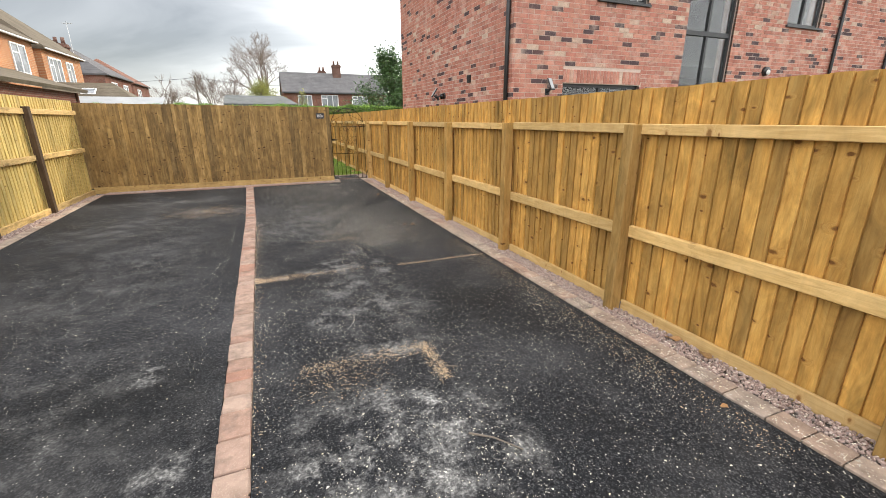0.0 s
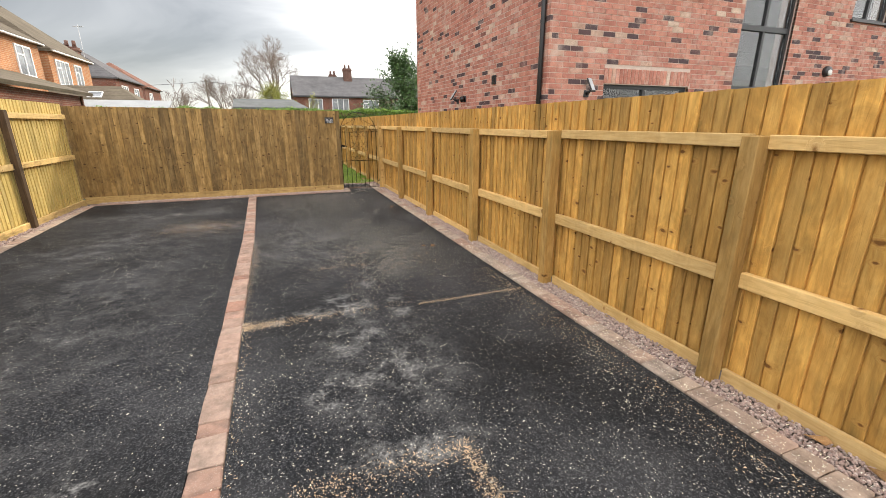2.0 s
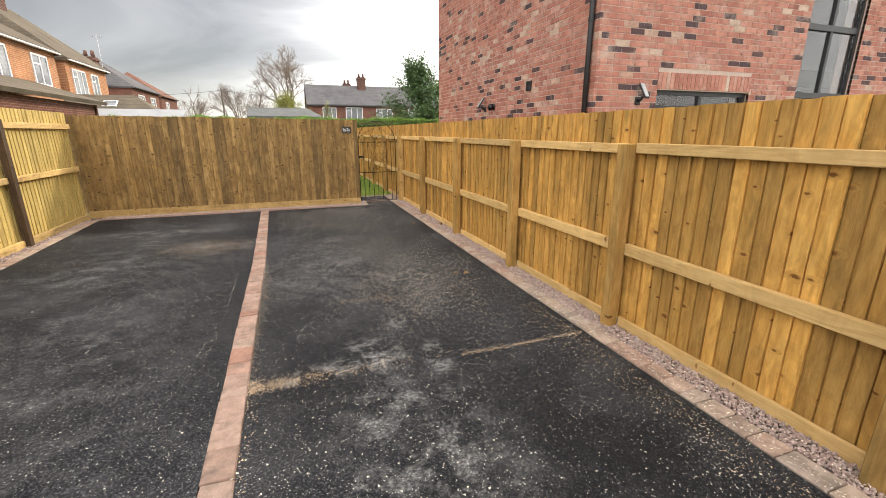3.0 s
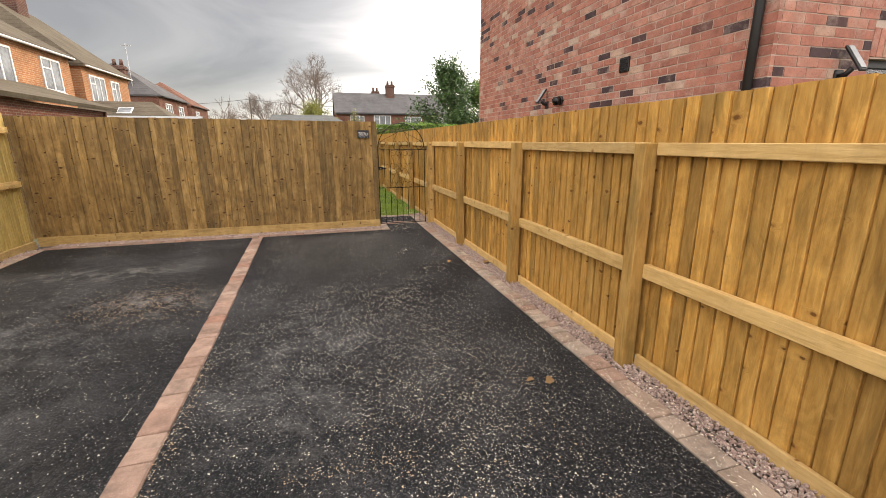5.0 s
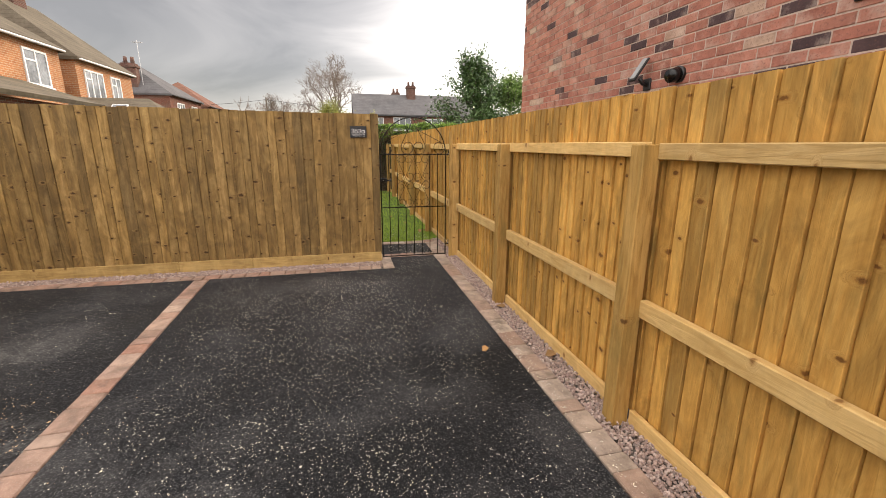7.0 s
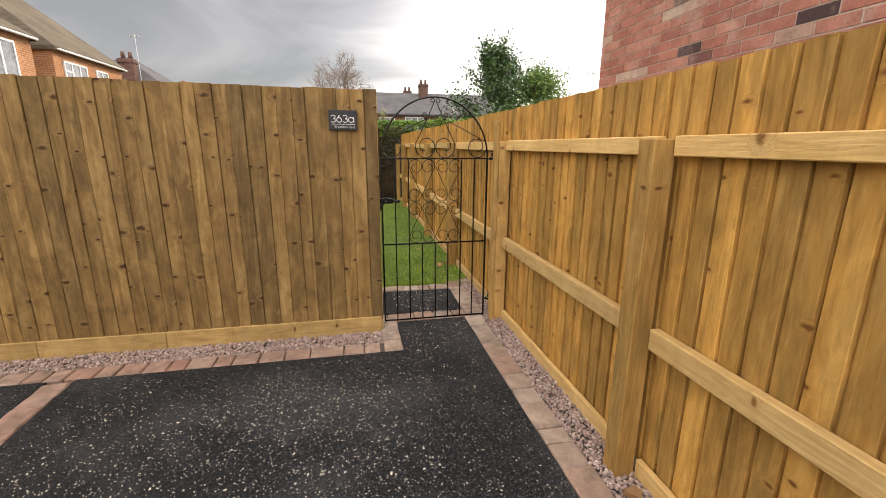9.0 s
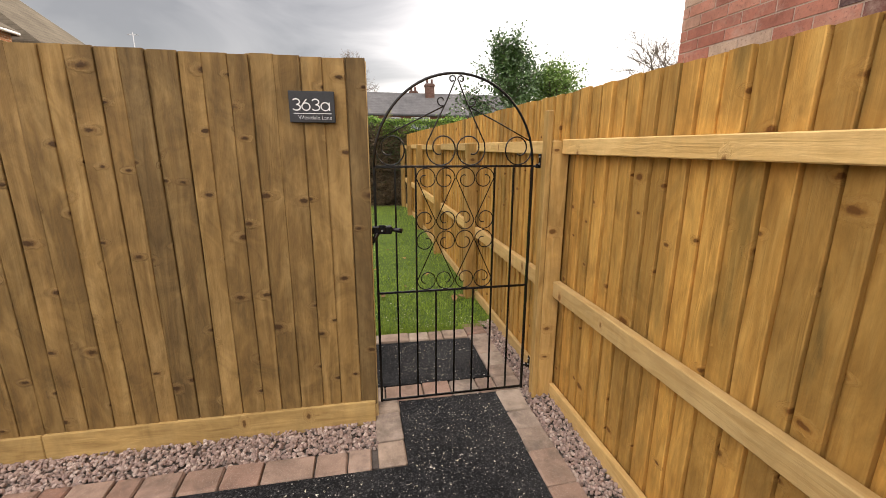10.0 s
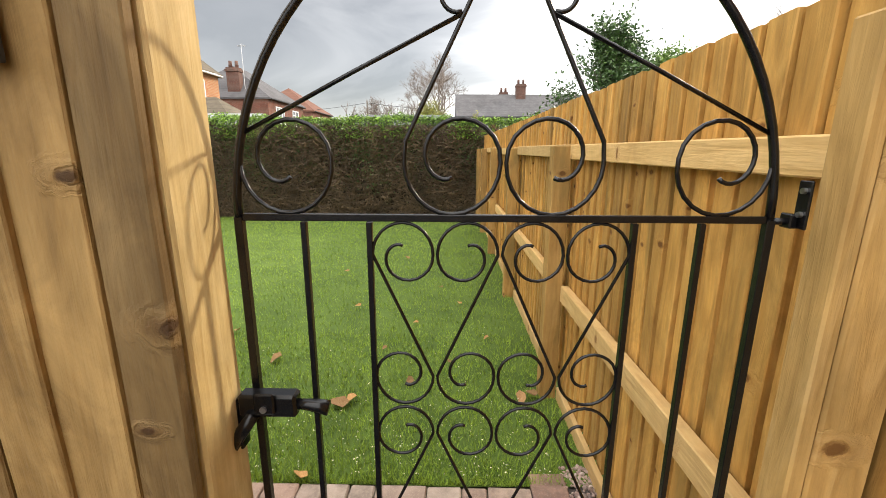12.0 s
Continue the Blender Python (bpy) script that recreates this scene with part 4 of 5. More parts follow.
def window(parent, x0, x1, z0, z1, y, mulls=(), trans=(), sill=True, fw=0.055):
    w = local(ring(lambda u, z, d: (u, y + 0.13 - d, z), x0, x1, z0, z1, fw, 0.07), "window", M["dark_frame"], parent)
    xs = [x0 + fw] + list(mulls) + [x1 - fw]
    zs = [z0 + fw] + list(trans) + [z1 - fw]
    for xm in mulls:
        sub = Geo().cbox(xm - 0.03, xm + 0.03, y + 0.058, y + 0.132, z0 + fw, z1 - fw, 0.004)
        local(sub, "mullion", M["dark_frame"], w)
    for zm in trans:
        local(Geo().cbox(x0 + fw, x1 - fw, y + 0.055, y + 0.134, zm - 0.045, zm + 0.045, 0.004), "transom", M["dark_frame"], w)
    for i in range(len(xs) - 1):
        for j in range(len(zs) - 1):
            p = local(Geo().box(xs[i] + 0.002, xs[i + 1] - 0.002, y + 0.088, y + 0.1, zs[j] + 0.002, zs[j + 1] - 0.002), "pane", M["glass"], w)
            p.visible_shadow = False
    if sill:
        local(Geo().cbox(x0 - 0.04, x1 + 0.04, y - 0.045, y + 0.06, z0 - 0.045, z0 - 0.002, 0.004), "sill", M["dark_frame"], w)
    return w


window(house, *S_OPEN[0], HYS, (2.2,), (1.95,))
window(house, *S_OPEN[1], HYS, (2.5,))
window(house, *S_OPEN[2], HYS, (4.79,), (1.2, 2.2, 3.2, 4.2), False)
window(house, *S_OPEN[3], HYS, (7.66,))
# downpipes with clips
for px, py in ((HX - 0.045, 6.05), (8.95, HYS - 0.045), (11.2, HYS - 0.045)):
    pipe = thing("downpipe", "black plastic downpipe clipped to the brick wall", "downpipe", "downpipes on the brick house", (px, py, 0))
    Geo().tube([(0, 0, 0.0), (0, 0, HTOP)], 0.034, 14).put("pipe", M["black_plastic"], pipe, smooth=True)
    for z in (1.2, 3.0, 4.8):
        Geo().tube([(0, 0, z - 0.02), (0, 0, z + 0.02)], 0.041, 14).put("clip", M["black_plastic"], pipe)
# air vent
vent = thing("air_vent", "small square black air vent in the brick wall", "vent", at=(HX, 7.56, 2.36))
Geo().cbox(-0.022, 0.0, -0.075, 0.075, -0.075, 0.075, 0.004).put("vent_frame", M["black_plastic"], vent)
for i in range(6):
    Geo().cbox(-0.03, -0.02, -0.06, 0.06, -0.062 + i * 0.022, -0.05 + i * 0.022, 0.002).put("slat", M["black_plastic"], vent)


def wall_lamp(at, rz):
    """A black wall light with a wedge-shaped floodlight leaning out."""
    lamp = thing("wall_light", "black security light on the brick wall", "wall light", "security lights", at)
    lamp.rotation_euler = (0, 0, rz)
    Geo().cbox(-0.045, 0.045, -0.02, 0.0, -0.11, -0.01, 0.006).put("back_plate", M["black_plastic"], lamp)
    Geo().tube([(0, -0.02, -0.06), (0, -0.06, -0.05), (0, -0.1, -0.01)], 0.02, 10).put("arm", M["black_plastic"], lamp, smooth=True)
    h = Geo().cbox(-0.038, 0.038, -0.016, 0.006, -0.1, 0.14, 0.006).put("lamp_head", M["black_plastic"], lamp)
    h.location, h.rotation_euler = (0, -0.115, 0.04), (radians(-34), 0, 0)
    Geo().cbox(-0.03, 0.03, -0.022, -0.0165, -0.08, 0.13, 0.002).put("lens", M["poly_roof"], h, "pale frosted lens")
    return lamp


wall_lamp((HX, 9.22, 2.13), -math.pi / 2)
wall_lamp((1.0, HYS, 2.1), 0)
cctv = thing("security_camera", "round black dome camera on the brick wall", "camera", at=(HX, 8.84, 2.1))
Geo().tube([(0, 0, 0), (-0.03, 0, 0)], 0.065, 18).put("mount", M["black_plastic"], cctv, smooth=True)
Geo().tube([(-0.03, 0, 0), (-0.07, 0, -0.01), (-0.11, 0, -0.02)], 0.06, 18, 0.05).put("dome", M["black_iron"], cctv, smooth=True)
Geo().tube([(-0.02, 0.1, 0.0), (-0.04, 0.05, 0.0), (-0.04, 0.0, 0.0)], 0.02, 8).put("arm", M["black_plastic"], cctv, smooth=True)
wl = thing("wall_light", "small round white and dark wall light on bricks", "wall light", at=(6.66, HYS, 2.57))
Geo().tube([(0, 0, 0), (0, -0.05, 0), (0, -0.08, 0)], 0.1, 18, 0.08).put("shell", M["dark_frame"], wl, smooth=True)
Geo().tube([(0, -0.081, -0.03), (0, -0.1, -0.03)], 0.06, 18, 0.05).put("diffuser", M["curtain"], wl, smooth=True)


# ---- far houses ----
def gable_house(name, label, x0, x1, y0, y1, eave, ridge, walls, roof, axis="y", hip=(0.0, 0.0), windows=(), over=0.2, chimneys=()):
    """A two-storey house with a tiled roof; windows are (face, u0, u1, z0, z1) on the faces '+x' or '-y'."""
    ho = thing(name, label, "house", "houses around", ((x0 + x1) / 2, (y0 + y1) / 2, 0))
    ox, oy = (x0 + x1) / 2, (y0 + y1) / 2
    a, b = (x1 - x0) / 2, (y1 - y0) / 2
    tri = ([(-a, -b, eave), (a, -b, eave), (0, -b, ridge - 0.12)], [(-a, b, eave), (a, b, eave), (0, b, ridge - 0.12)]) if axis == "y" else ([(-a, -b, eave), (-a, b, eave), (-a, 0, ridge - 0.12)], [(a, -b, eave), (a, b, eave), (a, 0, ridge - 0.12)])
    g = Geo().box(-a, a, -b, b, -0.3, eave)
    for k, t in enumerate(tri):
        if not hip[k]:
            i = 0 if axis == "y" else 1
            t2 = [(p[0] + (0.15 if k == 0 else -0.15) * i, p[1] + (0.15 if k == 0 else -0.15) * (1 - i), p[2]) for p in t]
            g.add(t + t2, [(0, 1, 2), (5, 4, 3), (0, 3, 4, 1), (1, 4, 5, 2), (2, 5, 3, 0)])
    g.put("wall", walls, ho)
    r = Geo()
    if axis == "y":
        A, B = a + over, b + over * 0.6
        pts = lambda dz: [(-A, -B, eave - 0.08 + dz), (A, -B, eave - 0.08 + dz), (A, B, eave - 0.08 + dz), (-A, B, eave - 0.08 + dz), (0, -B + hip[0], ridge + dz), (0, B - hip[1], ridge + dz)]
    else:
        A, B = b + over, a + over * 0.6
        pts = lambda dz: [(-B, A, eave - 0.08 + dz), (-B, -A, eave - 0.08 + dz), (B, -A, eave - 0.08 + dz), (B, A, eave - 0.08 + dz), (-B + hip[0], 0, ridge + dz), (B - hip[1], 0, ridge + dz)]
    top = [(1, 2, 5, 4), (3, 0, 4, 5)] + ([(0, 1, 4)] if hip[0] else []) + ([(2, 3, 5)] if hip[1] else [])
    r.add(pts(0.0) + pts(0.14), [tuple(i + 6 for i in f) for f in top] + [f[::-1] for f in top] + [(0, 1, 7, 6), (1, 2, 8, 7), (2, 3, 9, 8), (3, 0, 6, 9)]
          + ([] if hip[0] else [(0, 6, 10, 4), (4, 10, 7, 1)]) + ([] if hip[1] else [(2, 8, 11, 5), (5, 11, 9, 3)]))
    r.put("roof", roof, ho)
    # gutter board along the front eaves
    if axis == "y":
        Geo().cbox(a + over - 0.02, a + over + 0.1, -b, b, eave - 0.07, eave + 0.0, 0.02).put("gutter", M["upvc"] if x1 > -13.9 else M["dark_frame"], ho)
    else:
        Geo().cbox(-a, a, -b - over - 0.1, -b - over + 0.02, eave - 0.15, eave - 0.02, 0.02).put("gutter", M["dark_frame"], ho)
    for face, u0, u1, z0, z1 in windows:
        fw = 0.07
        if face == "+x":
            at = lambda u, z, d: (a + d, u - oy, z)
            place = lambda p, q, s, t, d0, d1: (a + d0, a + d1, p - oy, q - oy, s, t)
        else:
            at = lambda u, z, d: (u - ox, -b - d, z)
            place = lambda p, q, s, t, d0, d1: (p - ox, q - ox, -b - d1, -b - d0, s, t)
        wo = ring(at, u0, u1, z0, z1, fw, 0.05).put("window", M["upvc"], ho)
        n = 3 if u1 - u0 > 1.5 else 2
        for i in range(1, n):
            um = u0 + (u1 - u0) * i / n
            Geo().box(*place(um - fw / 2, um + fw / 2, z0 + fw, z1 - fw, 0.0, 0.048)).put("mullion", M["upvc"], wo)
        Geo().box(*place(u0 + fw, u0 + (u1 - u0) / n, z1 - 0.42, z1 - 0.36, 0.0, 0.046)).put("transom", M["upvc"], wo)
        Geo().box(*place(u0 - 0.08, u1 + 0.08, z0 - 0.08, z0 - 0.002, 0.0, 0.1)).put("sill", M["upvc"], wo)
        Geo().box(*place(u0 + 0.03, u1 - 0.03, z0 + 0.03, z1 - 0.03, 0.004, 0.022)).put("pane", M["far_glass"], wo)
    for cx, cy, zb, zt, cw in chimneys:
        c = Geo().cbox(cx - ox - cw, cx - ox + cw, cy - oy - cw * 0.7, cy - oy + cw * 0.7, zb, zt, 0.02).cbox(cx - ox - cw - 0.06, cx - ox + cw + 0.06, cy - oy - cw * 0.7 - 0.06, cy - oy + cw * 0.7 + 0.06, zt - 0.3, zt - 0.12, 0.02).put("chimney", M["chimney"], ho)
        for s in (-0.5, 0.5):
            Geo().tube([(cx - ox + s * cw, cy - oy, zt), (cx - ox + s * cw, cy - oy, zt + 0.45)], 0.14, 10, 0.11).put("chimney_pot", M["chimney"], c, smooth=True)
    return ho


M["far_glass"] = plain("dim_window_pane", (0.10, 0.11, 0.12), (0.3, 0.32, 0.34), 0.8, 0.06, 0.0, 0.6, strength=0.0)
gable_house("house", "orange brick house with brown tiled roof beyond the fence", -21.0, -13.25, 13.5, 26.75, 5.12, 7.4, M["far_brick"], M["roof_brown"],
            windows=[("+x", 17.0, 18.6, 3.6, 4.85), ("+x", 21.0, 22.9, 3.55, 4.85), ("+x", 24.6, 25.9, 3.6, 4.85)])
gable_house("house", "orange brick house with white windows and brown tiled roof", -21.0, -13.45, 28.2, 33.3, 5.1, 8.0, M["far_brick"], M["roof_brown"], hip=(1.6, 0.0),
            windows=[("+x", 28.75, 30.3, 3.5, 4.75), ("+x", 31.0, 31.95, 3.5, 4.75)], chimneys=[(-17.2, 31.1, 6.4, 9.2, 0.62)])
gable_house("house", "red brick house with dark hipped roof and aerial", -21.6, -14.6, 42.0, 49.3, 5.05, 7.5, M["far_red"], M["roof_slate"], hip=(2.6, 2.6),
            windows=[("+x", 43.3, 44.9, 3.4, 4.6), ("+x", 46.6, 48.0, 3.4, 4.6)], chimneys=[(-17.1, 42.6, 4.0, 7.15, 0.45)])
gable_house("house", "far brick house with red brown hipped roof", -23.0, -16.0, 56.5, 63.5, 5.4, 7.9, M["far_red"], M["roof_red"], hip=(3.2, 3.2),
            windows=[("+x", 58.0, 59.4, 3.8, 4.9)])
gable_house("house", "long brick house with grey slate roof and white windows", -1.0, 15.0, 55.0, 61.0, 4.75, 7.1, M["far_red"], M["roof_slate"], axis="x",
            windows=[("-y", 0.6, 2.2, 3.1, 4.45), ("-y", 3.3, 5.3, 3.1, 4.5), ("-y", 7.0, 9.0, 3.1, 4.4), ("-y", 11.0, 12.8, 3.1, 4.4)], chimneys=[(5.7, 57.6, 5.9, 8.2, 0.5), (4.1, 59.2, 6.0, 7.6, 0.45)])
ext = thing("house_extension", "low red brick extension with brown tiled lean-to roof", "extension", at=(-12.0, 20.5, 0))
Geo().box(-1.09, 0.9, -4.0, 3.3, -0.3, 2.75).put("wall", M["far_red"], ext)
Geo().add([(-1.09, -4.2, 3.55), (1.25, -4.2, 2.75), (1.25, 3.5, 2.75), (-1.09, 3.5, 3.55), (-1.09, -4.2, 3.66), (1.3, -4.2, 2.88), (1.3, 3.5, 2.88), (-1.09, 3.5, 3.66)],
          [(3, 2, 1, 0), (4, 5, 6, 7), (0, 1, 5, 4), (1, 2, 6, 5), (2, 3, 7, 6), (3, 0, 4, 7)]).put("roof", M["roof_brown"], ext)
Geo().tube([(0.95, 3.2, -0.3), (0.95, 3.2, 2.75)], 0.05, 10).put("downpipe", M["roof_red"], ext)
cons = thing("conservatory", "white conservatory with pale polycarbonate roof", "conservatory", at=(-10.6, 24.9, 0))
Geo().cbox(-2.4, 2.4, -0.05, 0.05, -0.3, 2.2, 0.02).put("wall", M["upvc"], cons)
Geo().add([(-2.5, -0.15, 2.2), (2.5, -0.15, 2.2), (2.5, 1.0, 2.62), (-2.5, 1.0, 2.62), (-2.5, -0.15, 2.3), (2.5, -0.15, 2.3), (2.5, 1.0, 2.72), (-2.5, 1.0, 2.72)],
          [(3, 2, 1, 0), (4, 5, 6, 7), (0, 1, 5, 4), (1, 2, 6, 5), (2, 3, 7, 6), (3, 0, 4, 7)]).put("roof", M["poly_roof"], cons)
for i in range(6):
    Geo().box(-2.4 + i * 0.95, -2.34 + i * 0.95, -0.07, -0.051, 0.9, 2.15).put("mullion", M["upvc"], cons)
ext2 = thing("house_extension", "low extension with brown tiled roof and small skylight", "extension", at=(-11.2, 27.6, 0))
Geo().box(-2.0, 1.6, -1.2, 1.2, -0.3, 2.55).put("wall", M["render_wall"], ext2)
Geo().add([(-2.2, -1.4, 2.55), (1.8, -1.4, 2.55), (1.8, 1.4, 2.55), (-2.2, 1.4, 2.55), (-2.2, 0.0, 3.45), (0.6, 0.0, 3.45)],
          [(0, 1, 5, 4), (2, 3, 4, 5), (1, 2, 5), (0, 4, 3), (3, 2, 1, 0)]).put("roof", M["roof_brown"], ext2)
sk = Geo().cbox(-0.3, 0.3, -0.25, 0.25, -0.03, 0.03, 0.01).put("skylight", M["upvc"], ext2, "white framed skylight")
sk.location, sk.rotation_euler = (-0.3, -0.72, 3.0), (math.atan2(0.9, 1.4), 0, 0)
Geo().box(-0.25, 0.25, -0.2, 0.2, 0.031, 0.036).put("pane", M["far_glass"], sk)
shed = thing("garage", "low garage with grey felt roof beyond the hedge", "garage", at=(-3.6, 32.5, 0))
Geo().box(-2.0, 2.0, -1.5, 2.0, -0.3, 2.6).put("wall", M["render_wall"], shed)
Geo().add([(-2.2, -1.7, 2.62), (2.35, -1.7, 2.62), (1.5, 0.4, 3.22), (-2.2, 0.4, 3.22), (-2.2, 2.2, 2.62), (2.35, 2.2, 2.62), (-2.2, -1.7, 2.5), (2.35, -1.7, 2.5), (-2.2, 2.2, 2.5), (2.35, 2.2, 2.5)],
          [(0, 1, 2, 3), (3, 2, 5, 4), (1, 5, 2), (0, 3, 4), (6, 7, 1, 0), (7, 9, 5, 1), (9, 8, 4, 5), (8, 6, 0, 4), (6, 8, 9, 7)]).put("roof", M["felt"], shed)
# aerial and telegraph pole
aer = thing("television_aerial", "thin metal television aerial on a chimney mast", "aerial", at=(-16.35, 42.45, 7.2))
Geo().tube([(0, 0, -1.5), (0, 0, 1.5)], 0.022, 8).put("mast", M["steel"], aer)
Geo().tube([(-0.3, 0, 1.35), (0.3, 0.2, 1.4)], 0.015, 6).put("boom", M["steel"], aer)
for i in range(5):
    Geo().tube([(-0.26 + i * 0.13, -0.2, 1.375), (-0.26 + i * 0.13, 0.25, 1.375)], 0.01, 6).put("element", M["steel"], aer)
pole = thing("telegraph_pole", "dark wooden telegraph pole with cables", "pole", at=(-9.7, 53.4, 0))
Geo().tube([(0, 0, -0.3), (0, 0, 6.1)], 0.08, 10, 0.06).put("shaft", M["bark"], pole)
for dx, dy, dz in ((-20, 16, 0.8), (16, 8, 0.4)):
    Geo().tube([(dx * t, dy * t, 5.9 + dz * t - 2.0 * t * (1 - t)) for t in [i / 10 for i in range(11)]], 0.018, 5).put("cable", M["black_plastic"], pole)


# ---- plants ----
def grow(g, start, way, length, radius, depth, rs, spread, ends, up=0.25, n=6):
    """Limbs that fork; the ends are gathered for twigs and leaves."""
    pts, p, d = [start], Vector(start), Vector(way).normalized()
    for i in range(4):
        d = (d + Vector((rs.uniform(-1, 1), rs.uniform(-1, 1), rs.uniform(-0.4, 1) * up)) * 0.16).normalized()
        p = p + d * length / 4
        pts.append(tuple(p))
    g.tube(pts, radius, n, radius * 0.62, False)
    if depth == 0:
        ends.append((pts[-1], tuple(d)))
        return
    kids = rs.choice((2, 3, 3)) if depth > 2 else 4
    for k in range(kids):
        w = (d + Vector((rs.uniform(-1, 1), rs.uniform(-1, 1), rs.uniform(-0.5, 0.8))) * spread).normalized()
        s = pts[rs.choice((2, 3, 4, 4))]
        grow(g, s, w, length * rs.uniform(0.6, 0.82), radius * 0.62, depth - 1, rs, spread, ends, up, max(3, n - 1))


def bare_tree(label, at, height, seed, depth=6, radius=0.16, spread=0.75, mat="twig_far"):
    rs = random.Random(seed)
    tr = thing("tree", label, "tree", at=at)
    g = Geo()
    g.tube([(0, 0, -0.3), (0.02, 0, height * 0.12), (0.0, 0.03, height * 0.26)], radius * 1.3, 10, radius)
    g.put("trunk", M["bark"], tr, smooth=True)
    c, ends = Geo(), []
    for k in range(4):
        a = k * 1.57 + rs.uniform(-0.4, 0.4)
        grow(c, (0, 0, height * (0.18 + 0.025 * k)), (math.cos(a) * 0.45, math.sin(a) * 0.45, 1), height * 0.25, radius * 0.62, depth - 1, rs, spread, ends)
    grow(c, (0, 0.03, height * 0.25), (0.05, 0, 1), height * 0.27, radius * 0.8, depth - 1, rs, spread * 0.8, ends)
    c.put("crown", M[mat], tr)
    return tr


bare_tree("large bare winter tree beyond the houses", (-3.2, 64, 0), 12.6, 4, 7, 0.2, 0.95)
bare_tree("bare winter tree among far gardens", (-9.4, 62, 0), 8.2, 9, 6, 0.12, 0.95)
bare_tree("bare winter tree in the distance", (-15.6, 70, 0), 7.6, 12, 5, 0.13, 0.75)
bare_tree("bare winter tree in the distance", (-7.0, 66, 0), 7.6, 15, 5, 0.13, 0.75)
bare_tree("thin bare tree behind the brick house", (11.4, 26.0, 0), 6.9, 23, 7, 0.12, 0.95, "bark")
bare_tree("large bare tree across the road behind the drive", (14.0, -14.0, 0), 13.0, 31, 6, 0.25, 0.75, "bark")

LEAF_V = [(0, -0.5, 0), (0.26, 0, 0.06), (0, 0.5, 0), (-0.26, 0, 0.06)]
LEAF_F = [(0, 1, 2, 3)]


def leafy_tree(name, label, at, height, width, seed, mat, leaf=0.11, count=9000, trunk=0.09, base=0.15, cone=0.55):
    rs = random.Random(seed)
    tr = thing(name, label, "tree" if name == "tree" else "bush", at=at)
    g, ends = Geo(), []
    g.tube([(0, 0, -0.3), (0.03, 0, height * 0.5), (0.0, 0.03, height * 0.93)], trunk, 8, trunk * 0.25)
    clumps = []
    for k in range(90):
        t = rs.uniform(base, 0.97)
        reach = width * 0.5 * min(1.0, 1.45 * (1.0 - t) ** 0.8 + 0.06) * rs.uniform(0.55, 1.1)
        a = rs.uniform(0, 6.283)
        e = Vector((math.cos(a) * reach, math.sin(a) * reach, height * t + rs.uniform(0.0, 0.12) * height))
        s = Vector((0.02, 0.02, height * max(0.1, t - 0.12)))
        g.tube([s, s.lerp(e, 0.5) + Vector((0, 0, -0.05)), e], trunk * 0.3, 5, trunk * 0.08, False)
        for q in range(4):
            clumps.append(tuple(s.lerp(e, rs.uniform(0.45, 1.04))))
    g.put("trunk", M["bark"], tr, smooth=True)
    cl = np.array(clumps)
    pick = rng.integers(0, len(cl), count)
    pos = cl[pick] + rng.normal(0, 1, (count, 3)) * np.array([0.13, 0.13, 0.12]) * width / 3.2
    sc = np.repeat(rng.uniform(0.6, 1.25, (count, 1)) * leaf, 3, 1)
    v, f = scatter(LEAF_V, LEAF_F, pos, turns(count), sc)
    stuff_mesh("crown", v, f, M[mat], "", "", "", tr)
    return tr


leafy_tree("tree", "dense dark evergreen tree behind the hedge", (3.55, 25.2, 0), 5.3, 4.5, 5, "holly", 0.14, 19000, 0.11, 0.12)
leafy_tree("tree", "dense evergreen tree behind the brick house, leaves coloured as sunlit", (5.6, 25.9, 0), 4.5, 5.4, 45, "holly_lit", 0.13, 17000, 0.11, 0.12)
leafy_tree("bush", "yellow green bush coming into leaf", (-3.4, 49, 0), 5.3, 6.2, 8, "spring", 0.15, 10000, 0.08, 0.2)
leafy_tree("bush", "yellow green bush coming into leaf", (0.4, 47.5, 0), 4.4, 2.8, 18, "spring", 0.12, 900, 0.06, 0.3)

# clipped hedge at the end of the lawn
HDX0, HDX1, HDY, HDZ = -9.6, 4.6, 20.2, 2.17
hedge = thing("hedge", "clipped hedge, green on top and bare brown below", "hedge", at=(-5.0, HDY + 0.5, 0))
# added solid box whose dark colour stands in for shade behind the twigs
hedge_shade_core = Geo().cbox(HDX0 + 5.1, HDX1 + 5.0 - 0.1, -0.32, 0.6, -0.2, HDZ - 0.22, 0.1)
hedge_shade_core.put("core", M["hedge_shade"], hedge)


def hedge_leaves(name, n, z0, z1, depth, size, mat, bias, fall=1.0):
    x = rng.uniform(HDX0, HDX1, n)
    on_top = rng.uniform(0, 1, n) < bias
    z = np.where(on_top, HDZ + rng.normal(0, 0.035, n), z0 + (z1 - z0) * rng.uniform(0, 1, n) ** fall)
    y = np.where(on_top, rng.uniform(HDY, HDY + 1.1, n), HDY + rng.uniform(-0.02, depth, n) + 0.05 * np.sin(x * 2.3) + 0.04 * np.sin(x * 5.1 + z * 3))
    z = z + np.where(on_top, 0.04 * np.sin(x * 1.7) + 0.03 * np.sin(x * 6.3), 0)
    pos = np.stack([x + 5.0, y - HDY - 0.5, z], 1)
    v, f = scatter(LEAF_V, LEAF_F, pos, turns(n), np.repeat(rng.uniform(0.6, 1.3, (n, 1)) * size, 3, 1))
    stuff_mesh(name, v, f, M[mat], "", "", "", hedge)


hedge_leaves("foliage", 34000, 0.3, HDZ, 0.16, 0.055, "hedge_leaf", 0.15, 0.45)
